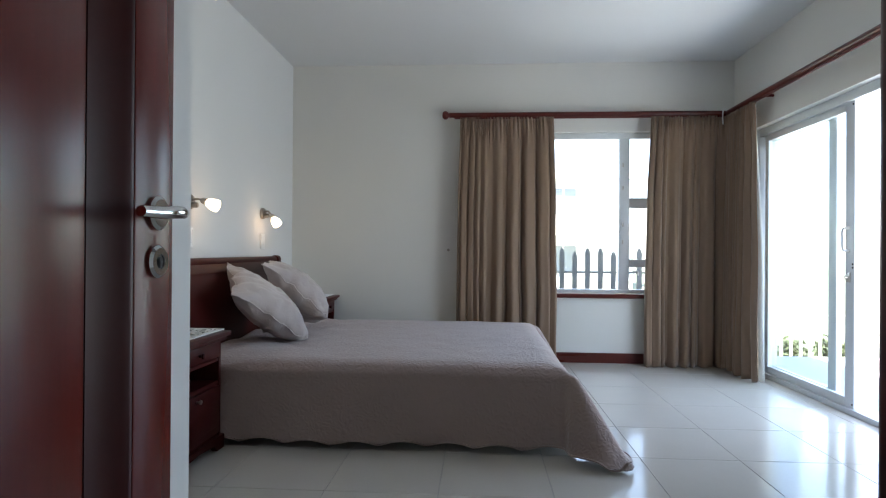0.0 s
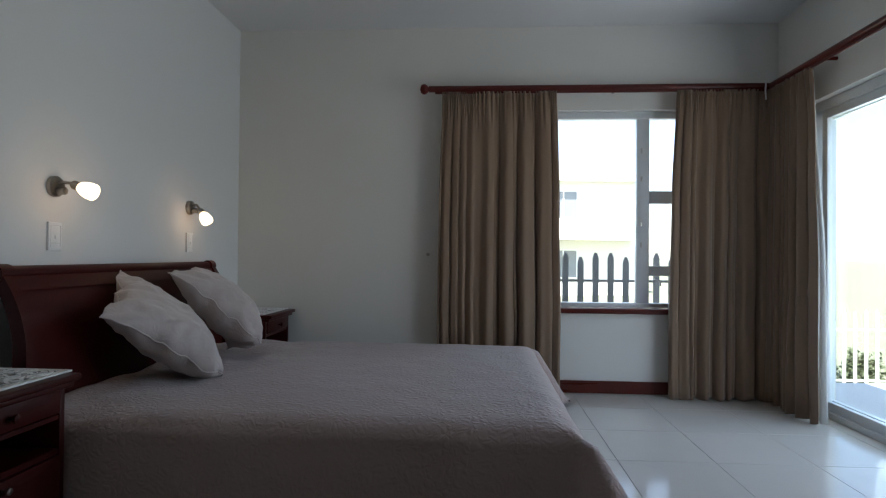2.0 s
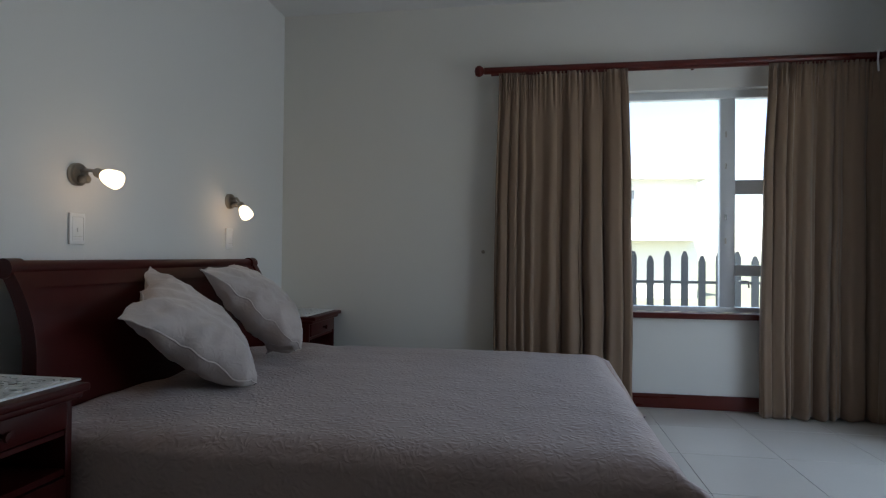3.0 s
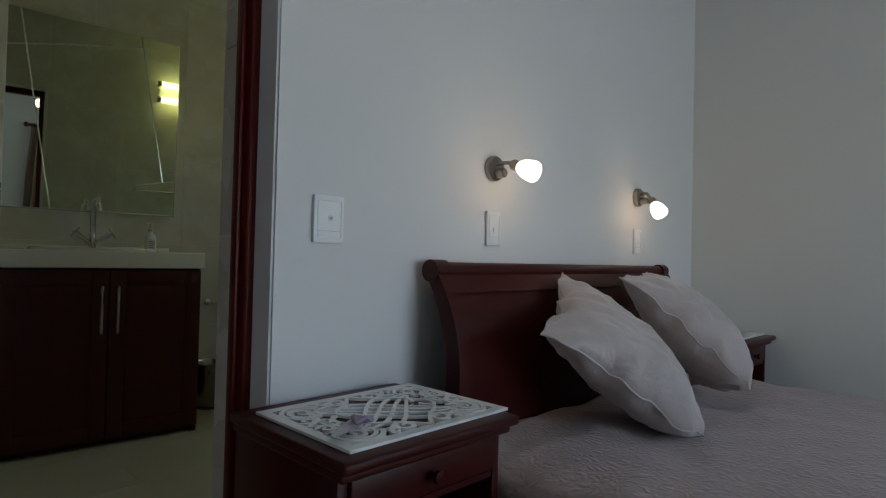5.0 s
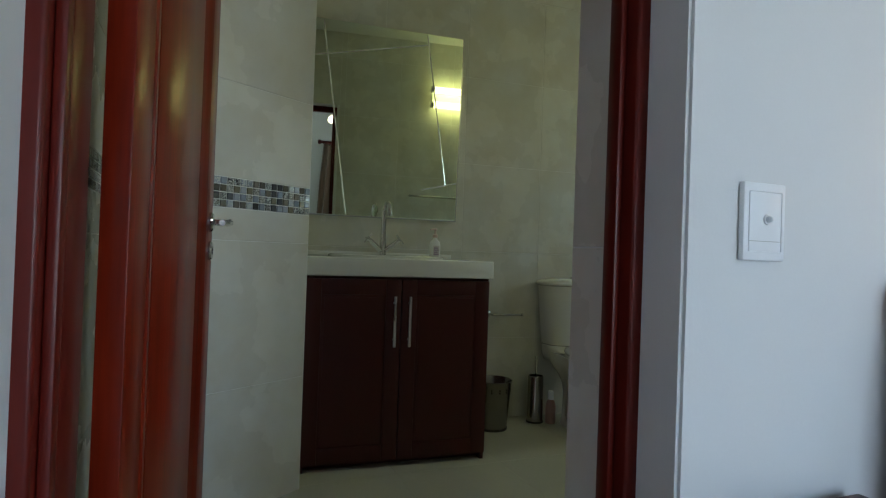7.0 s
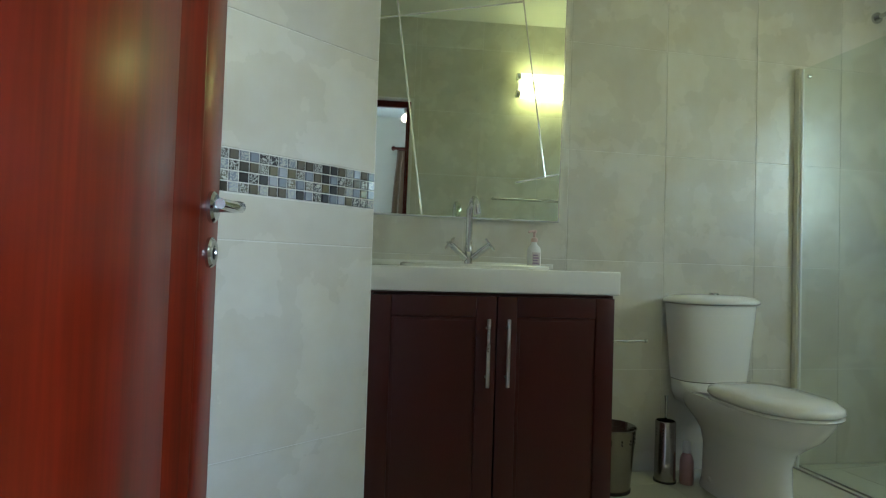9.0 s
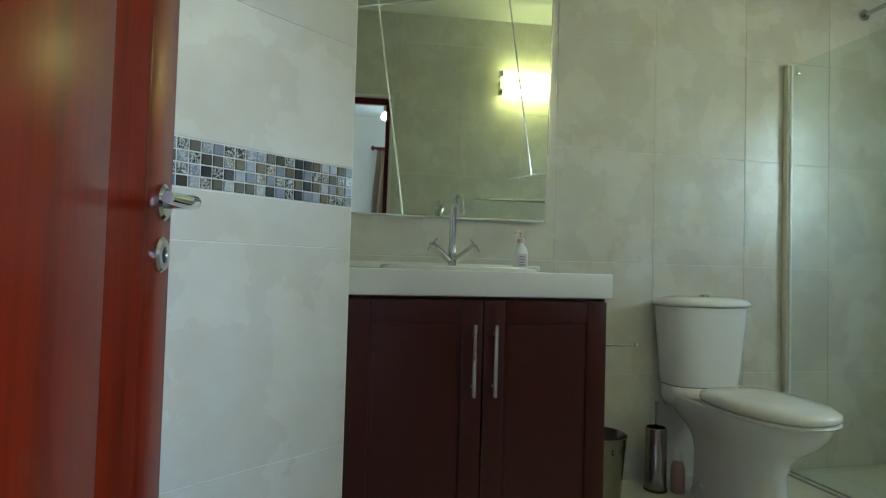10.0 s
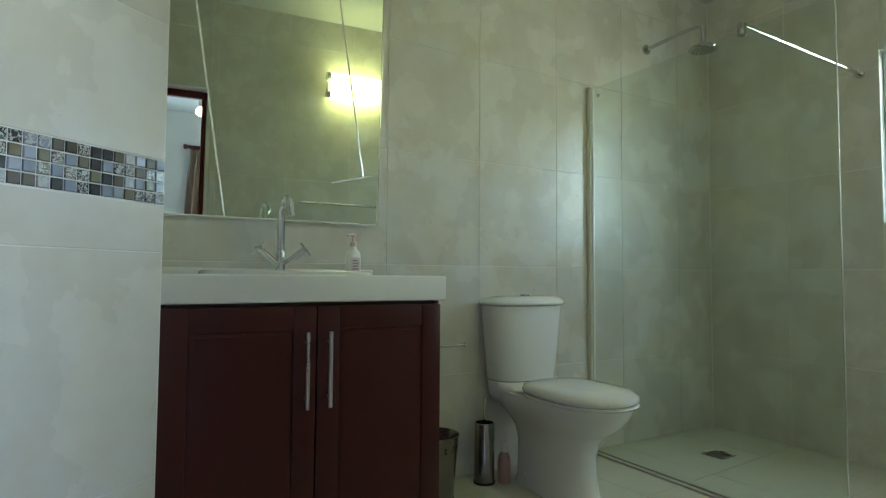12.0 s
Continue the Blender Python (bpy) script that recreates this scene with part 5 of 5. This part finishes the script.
bo = thing("bottle", BATH @ pose(0.16, 0.580, 0), "small pinkish plastic bottle on the floor by the toilet", "bottle")
part("flask", lathe(bmesh.new(), [(0, 0), (0.028, 0), (0.030, 0.01), (0.029, 0.10), (0.022, 0.125), (0.012, 0.135), (0, 0.136)], 24), PINK, bo)
part("cap", lathe(bmesh.new(), [(0, 0.135), (0.017, 0.135), (0.016, 0.178), (0.012, 0.184), (0, 0.184)], 20), PLASTIC, bo, "white cap")

ro = thing("roll_holder", BATH @ pose(0, 0.20, 0.612), "slim chrome paper holder on the tiled wall", "paper holder")
bm = lathe(bmesh.new(), [(0, 0), (0.02, 0), (0.02, 0.006), (0.012, 0.010), (0, 0.010)], 20, pose(0.008, 0.03, 0, 0, 90))
part("flange", bm, CHROME, ro)
part("bar", tube(bmesh.new(), [(0.01, 0.03, 0), (0.07, 0.03, 0), (0.078, 0.035, 0), (0.08, 0.045, 0), (0.08, 0.215, 0)], 0.006, 12), CHROME, ro)
part("knob", rod(bmesh.new(), (0.08, 0.212, 0), (0.08, 0.222, 0), 0.009), CHROME, ro)


# ---------------------------------------------------------------- shower
def shower():
    root = thing("shower_screen", BATH @ pose(0, 1.262, 0), "frameless clear glass shower screen with a wall channel", "shower screen")
    g = part("glass_sheet", box(bmesh.new(), 0.038, 1.235, -0.004, 0.004, 0.012, 1.945), SHGLASS, root, "clear toughened glass", 0)
    g.visible_shadow = False
    part("glass_edge", box(bmesh.new(), 1.2355, 1.239, -0.004, 0.004, 0.012, 1.945), BEVEL, root, "bright glass edge")
    part("wall_channel", box(bmesh.new(), 0.004, 0.030, -0.018, 0.006, 0.0, 1.955, 0.002), CHAN, root, "aluminium wall channel, the tiles' reflection in its colour")
    part("channel_lip", box(bmesh.new(), 0.030, 0.038, -0.007, 0.007, 0.0, 1.95, 0.002), WHITE, root, "bright white sealing lip")
    part("bolt", rod(bmesh.new(), (0.07, -0.007, 1.90), (0.07, 0.007, 1.90), 0.008, seg=14), CHROME, root)
    for y in (-0.028, 0.016):
        part("floor_strip", box(bmesh.new(), 0.008, 2.0, y, y + 0.010, 0.0005, 0.009), GROUT, root, "dark floor channel line")
    bar = thing("brace_bar", BATH, "slim chrome brace between glass screen and wall", "brace bar")
    part("bar", rod(bmesh.new(), (0.885, 1.262, 1.975), (0.865, 2.29, 1.962), 0.0095, seg=14), CHROME, bar)
    part("clamp", boxes((0.872, 0.898, 1.245, 1.279, 1.925, 1.98), bevel=0.003), CHROME, bar)
    part("flange", rod(bmesh.new(), (0.865, 2.272, 1.962), (0.865, 2.292, 1.962), 0.022, seg=20), CHROME, bar)
    arm = thing("rain_shower", BATH @ pose(0, 1.714, 2.263), "chrome rain shower head on a wall arm", "shower head")
    part("flange", rod(bmesh.new(), (0.008, 0, 0), (0.02, 0, 0), 0.028, seg=24), CHROME, arm)
    part("arm", tube(bmesh.new(), [(0.01, 0, 0), (0.30, 0, 0.012), (0.365, 0, 0.008), (0.385, 0, -0.004), (0.388, 0, -0.09)], 0.011, 14), CHROME, arm)
    head = part("head", lathe(bmesh.new(), [(0, -0.078), (0.07, -0.078), (0.074, -0.072), (0.066, -0.062), (0.025, -0.048), (0.014, -0.030), (0, -0.028)], 36, pose(0.388, 0, -0.055)), CHROME, arm)
    bm = bmesh.new()
    for k in range(40):
        r, a = 0.009 * math.sqrt(k) + 0.004, k * 2.4
        rod(bm, (0.388 + r * math.cos(a), r * math.sin(a), -0.1345), (0.388 + r * math.cos(a), r * math.sin(a), -0.1332), 0.0028, seg=6)
    part("nozzles", bm, BLACK, head, "dark rubber nozzles")
    dr = thing("floor_drain", BATH @ pose(0.385, 1.79, 0.0045, 0, 0, 2), "square steel floor drain in the shower", "drain")
    part("frame", boxes((-0.06, 0.06, -0.06, -0.05, 0, 0.003), (-0.06, 0.06, 0.05, 0.06, 0, 0.003), (-0.06, -0.05, -0.05, 0.05, 0, 0.003), (0.05, 0.06, -0.05, 0.05, 0, 0.003)), STEEL, dr)
    part("pan", boxes((-0.05, 0.05, -0.05, 0.05, 0, 0.0008)), BLACK, dr, "dark drain opening")
    for k in range(7):
        part("slat", boxes((-0.05, 0.05, -0.046 + 0.014 * k, -0.040 + 0.014 * k, 0.0008, 0.003)), STEEL, dr)


shower()

# lamp and rail on the wall that the mirror looks at
lt = thing("bathroom_light", pose(-1.782, 4.605, 2.195, 0, 0, 180), "lit twin-tube wall light on the tiled wall", "wall light")
part("back_plate", box(bmesh.new(), 0, 0.03, -0.22, 0.22, -0.04, 0.04, 0.006), WHITE, lt, "white enamelled back plate")
for z in (-0.066, 0.066):
    part("tube", rod(bmesh.new(), (0.075, -0.21, z), (0.075, 0.21, z), 0.028, seg=20), TUBE, lt, "lit fluorescent tube")
    for y in (-0.225, 0.225):
        part("end_cap", rod(bmesh.new(), (0.075, y - 0.015, z), (0.075, y + 0.015, z), 0.030, seg=20), CHROME, lt)
        part("holder", rod(bmesh.new(), (0.0, y, z), (0.06, y, z), 0.009, seg=10), CHROME, lt)
tr = thing("towel_rail", pose(-1.782, 4.51, 1.303, 0, 0, 180), "chrome towel rail on the tiled wall", "towel rail")
part("bar", rod(bmesh.new(), (0.06, -0.29, 0), (0.06, 0.29, 0), 0.009, seg=14), CHROME, tr)
for y in (-0.28, 0.28):
    part("post", rod(bmesh.new(), (0.0, y, 0), (0.062, y, 0), 0.011, seg=14), CHROME, tr)

# ---------------------------------------------------------------- outdoors
G = -0.95
bm = bmesh.new()
bmesh.ops.create_grid(bm, x_segments=40, y_segments=40, size=400, matrix=Matrix.Translation((0, 0, G)))
structure("ground", bm, GRASS, "green lawn reaching the horizon", "ground")
structure("patio", boxes((2.55, 5.2, 1.0, 6.9, G, -0.03), bevel=0.01), PATIO, "pale patio slab outside the sliding door", "patio")


def palisade(name, x0, x1, y, z_top, step, mat, label, w=0.055):
    root = thing(name, pose(0, y, G), label, "fence")
    n = int((x1 - x0) / step)
    h = z_top - G
    me = None
    for k in range(n + 1):
        x = x0 + k * step
        if me is None:
            bm = prism(bmesh.new(), [(-w / 2, 0), (w / 2, 0), (w / 2, h - 0.05), (w * 0.18, h), (-w * 0.18, h), (-w / 2, h - 0.05)], -0.008, 0.008, ALY)
            ob = part("picket", bm, mat, root, smooth=0)
            me = ob.data
        else:
            ob = new("picket", me)
            ob.parent = root
        ob.location = (x, 0, 0)
        ob.rotation_euler = (0, 0, 0.05 * math.sin(k * 1.7))
        ob.scale = (1, 1, 1 - 0.02 * (k % 3 == 1))
    for z in (0.35, h - 0.27):
        part("rail", box(bmesh.new(), x0 - 0.05, x1 + 0.05, 0.010, 0.04, z, z + 0.022), mat, root)
    return root


palisade("fence", -1.4, 2.55, 7.45, 1.0, 0.137, GALV, "grey steel palisade fence outside the window")
palisade("fence", 2.9, 9.0, 9.7, 0.32, 0.135, WHITE, "white painted picket fence beyond the patio", 0.036)


def house(m, w, d, h, rows, label):
    """A flat-roofed white house: walls, parapet, slab balconies and windows."""
    root = thing("house", m, label, "house", "houses beyond the fence")
    part("wall", box(bmesh.new(), 0, w, 0, d, 0, h), RENDERW, root, smooth=0)
    part("roof", box(bmesh.new(), -0.4, w + 0.4, -0.5, d + 0.4, h, h + 0.35), RENDERW, root, "white parapet roof", 0)
    for k in range(rows):
        z = 0.9 + 2.9 * k
        x = 0.9
        while x < w - 1.6:
            win = part("window", box(bmesh.new(), x, x + 1.3, -0.02, 0.02, z, z + 1.3), DARKGL, root, "dark glazing", 0)
            part("frame", boxes((x - 0.06, x, -0.05, 0.02, z - 0.06, z + 1.36), (x + 1.3, x + 1.36, -0.05, 0.02, z - 0.06, z + 1.36), (x, x + 1.3, -0.05, 0.02, z - 0.06, z), (x, x + 1.3, -0.05, 0.02, z + 1.3, z + 1.36), (x + 0.62, x + 0.68, -0.05, 0.02, z, z + 1.3)), WHITE, win, smooth=0)
            x += 2.7
        if k:
            part("balcony", boxes((0.2, w - 0.2, -1.1, 0, z - 1.1, z - 0.92), (0.2, w - 0.2, -1.1, -1.0, z - 0.92, z - 0.1)), RENDERW, root, "white balcony", 0)
    return root


house(pose(-2.5, 30, G, 0, 0, 4), 10.5, 8, 5.6, 2, "white two-storey house with balconies beyond the fence")


def shrub(m, size, seed, label):
    root = thing("shrub", m, label, "shrub", "shrubs behind the fence")
    rnd = random.Random(seed)
    bm = bmesh.new()
    for k in range(7):
        a = rnd.uniform(0, 6.28)
        e = Vector((math.cos(a) * 0.4 * size, math.sin(a) * 0.3 * size, rnd.uniform(0.5, 0.95) * size))
        tube(bm, [(0, 0, 0), e * 0.5 + Vector((0, 0, 0.05)), e], [0.025 * size, 0.015 * size, 0.005], 6)
    part("stems", bm, TWIG, root)
    verts, faces = [], []
    for k in range(900):
        a, r = rnd.uniform(0, 6.28), math.sqrt(rnd.random())
        z = rnd.uniform(0.12, 1.0)
        rr = size * (0.55 + 0.18 * math.sin(3 * a + seed)) * math.sin(min(1, z + 0.15) * 2.6) ** 0.6
        c = Vector((rr * r * math.cos(a), 0.7 * rr * r * math.sin(a), z * size * (0.9 + 0.15 * math.sin(5 * a))))
        q = Euler((rnd.uniform(-1, 1), rnd.uniform(-1, 1), rnd.uniform(0, 6))).to_matrix()
        s = rnd.uniform(0.03, 0.06)
        b = len(verts)
        verts += [c + q @ Vector(p) * s for p in ((-1, 0, 0), (0, -0.4, 0.1), (1, 0, 0), (0, 0.4, 0.1))]
        faces.append((b, b + 1, b + 2, b + 3))
    me = bpy.data.meshes.new("crown")
    me.from_pydata(verts, [], faces)
    me.materials.append(LEAF)
    ob = new("crown", me)
    ob.parent = root
    return root


for k in range(9):
    shrub(pose(2.6 + 0.85 * k, 10.6 + 0.5 * math.sin(k * 2.1), G, 0, 0, 40 * k), 0.62 + 0.1 * math.sin(k * 1.3), 20 + k, "leafy green shrub behind the white fence")
for k in range(5):
    shrub(pose(-0.9 + 0.9 * k, 9.2 + 0.4 * math.sin(k * 1.7), G, 0, 0, 50 * k), 0.75, 40 + k, "low green shrub behind the palisade fence")

# ---------------------------------------------------------------- floors and tiles, piece by piece
floor_bed = structure("floor", boxes((-1.66, 2.55, -1.3, 6.42, -0.12, -0.0022)), GROUT, "pale glazed floor tiles in the bedroom", "floor")
floor_bath = structure("floor_bath", boxes((-4.2, -1.66, 2.4, 6.75, -0.12, -0.0012)), BFLOOR, "pale glazed floor tiles in the bathroom", "floor")
TILE_MESH = {}


def tile(parent, sx, sy, mat, m, name="tile", thick=0.008, bev=0.0008):
    """One tile of sx by sy, its back on the plane z = 0 of m; alike tiles share a mesh."""
    key = (round(sx, 3), round(sy, 3), mat.name, thick)
    if key not in TILE_MESH:
        bm = bmesh.new()
        a = [(-sx / 2, -sy / 2), (sx / 2, -sy / 2), (sx / 2, sy / 2), (-sx / 2, sy / 2)]
        b = [(x - math.copysign(bev, x), y - math.copysign(bev, y)) for x, y in a]
        loft(bm, [[Vector((x, y, 0)) for x, y in a], [Vector((x, y, thick - bev)) for x, y in a], [Vector((x, y, thick)) for x, y in b]])
        me = bpy.data.meshes.new(name)
        bmesh.ops.recalc_face_normals(bm, faces=bm.faces)
        bm.to_mesh(me)
        bm.free()
        me.materials.append(mat)
        TILE_MESH[key] = me
    ob = new(name, TILE_MESH[key])
    ob.parent = parent
    ob.matrix_parent_inverse = parent.matrix_basis.inverted()
    ob.matrix_basis = m
    return ob


def edges(start, pitch, lo, hi):
    """Cuts at start + k * pitch between lo and hi, with both ends."""
    k0 = math.ceil((lo + 0.02 - start) / pitch)
    cuts = [lo]
    while start + k0 * pitch < hi - 0.02:
        cuts.append(start + k0 * pitch)
        k0 += 1
    return cuts + [hi]


def lay(parent, us, vs, m, mat, gap, thick=0.008, hole=None, tilt=0.0):
    """Tiles between the cuts us and vs of the plane m, leaving out a hole (u0, u1, v0, v1)."""
    for a, b in zip(us, us[1:]):
        for c, d in zip(vs, vs[1:]):
            cells = [(a, b, c, d)]
            if hole and a < hole[1] and b > hole[0] and c < hole[3] and d > hole[2]:
                h0, h1, k0, k1 = hole
                cells = [(a, min(b, h0), c, d), (max(a, h1), b, c, d), (max(a, h0), min(b, h1), c, min(d, k0)), (max(a, h0), min(b, h1), max(c, k1), d)]
            for p, q, r, s in cells:
                if q - p > 0.02 and s - r > 0.02:
                    t = pose((p + q) / 2, (r + s) / 2, 0, random.uniform(-tilt, tilt), random.uniform(-tilt, tilt))
                    tile(parent, q - p - gap, s - r - gap, mat, m @ t, thick=thick)


lay(floor_bed, edges(0.925, 0.457, -1.66, 2.55), edges(3.93, 0.475, -1.2, 6.2), pose(0, 0, -0.008), FLOOR, 0.0035, tilt=0.04)
lay(floor_bath, edges(-2.2, 0.49, -4.15, -1.66), edges(3.2, 0.49, 2.45, 6.7), pose(0, 0, -0.008), BFLOOR, 0.002, tilt=0.03)

ZJ = [0, 0.47, 0.97, 1.475, 1.975, 2.475, 2.8]
FACE = Matrix(((0, 0, 1, 0), (1, 0, 0, 0), (0, 1, 0, 0), (0, 0, 0, 1)))    # tile x along y, tile y up, facing +x
FACE_S = Matrix(((1, 0, 0, 0), (0, 0, -1, 0), (0, 1, 0, 0), (0, 0, 0, 1)))  # tile x along x, tile y up, facing -y
FACE_N = Matrix(((-1, 0, 0, 0), (0, 0, 1, 0), (0, 1, 0, 0), (0, 0, 0, 1)))  # facing +y
FACE_W = Matrix(((0, 0, -1, 0), (-1, 0, 0, 0), (0, 1, 0, 0), (0, 0, 0, 1)))  # facing -x
lay(wall_bb, edges(0.06, 0.485, -0.93, 2.3), ZJ, BATH @ FACE, WTILE, 0.0025, thick=0.002, tilt=0.05)
lay(wall_bf, edges(0.485, 0.485, 0.008, 2.04), ZJ, BATH @ pose(0, 2.3, 0) @ FACE_S, WTILE, 0.003, thick=0.002, hole=(WX0, WX1, WZ0, WZ1), tilt=0.05)
M0, M1 = 1.082, 1.189
DIAG = pose(DIAG_END.x, DIAG_END.y, 0, 0, 0, DIAG_ANG)
lay(wall_bs, [-0.766, -0.485, -0.002], [0, 0.447, 0.97, M0], DIAG @ FACE, WTILE, 0.003, thick=0.002, tilt=0.05)
lay(wall_bs, [-0.766, -0.485, -0.002], [M1, 1.52, 2.02, 2.52, 2.8], DIAG @ FACE, WTILE, 0.003, thick=0.002, tilt=0.05)
SOUTH = pose(-1.774, 2.62, 0)
lay(wall_bs, [0.0, 0.485, 0.972], [0, 0.447, 0.97, M0], SOUTH @ FACE_N, WTILE, 0.003, thick=0.002)
lay(wall_bs, [0.0, 0.485, 0.972], [M1, 1.52, 2.02, 2.52, 2.8], SOUTH @ FACE_N, WTILE, 0.003, thick=0.002)
wall_w = bpy.data.objects["wall_west"]
lay(wall_w, edges(-4.1, 0.485, -6.35, -JN - 0.02), ZJ, pose(-1.774, 0, 0) @ FACE_W, WTILE, 0.003, thick=0.002)
lay(wall_w, [-JN - 0.02, -JS + 0.02], [2.06, 2.475, 2.8], pose(-1.774, 0, 0) @ FACE_W, WTILE, 0.003, thick=0.002)
lay(wall_w, [-1.774, -1.645], ZJ[:5], pose(0, JN, 0) @ FACE_S, WTILE, 0.003, thick=0.004)


def mosaic_band(parent, m, u0, u1):
    p = 0.0263
    cols = int((u1 - u0) / p)
    for i in range(cols):
        for j in range(4):
            tile(parent, 0.0230, 0.0230, MOSAIC, m @ pose(u1 - 0.002 - p * (i + 0.5), M0 + 0.001 + p * (j + 0.5), 0, random.uniform(-1.2, 1.2), random.uniform(-1.2, 1.2)), "mosaic_piece", 0.0045, 0.0015)


mosaic_band(wall_bs, DIAG @ FACE, -0.762, 0.0)
mosaic_band(wall_bs, SOUTH @ FACE_N, 0.0, 0.97)
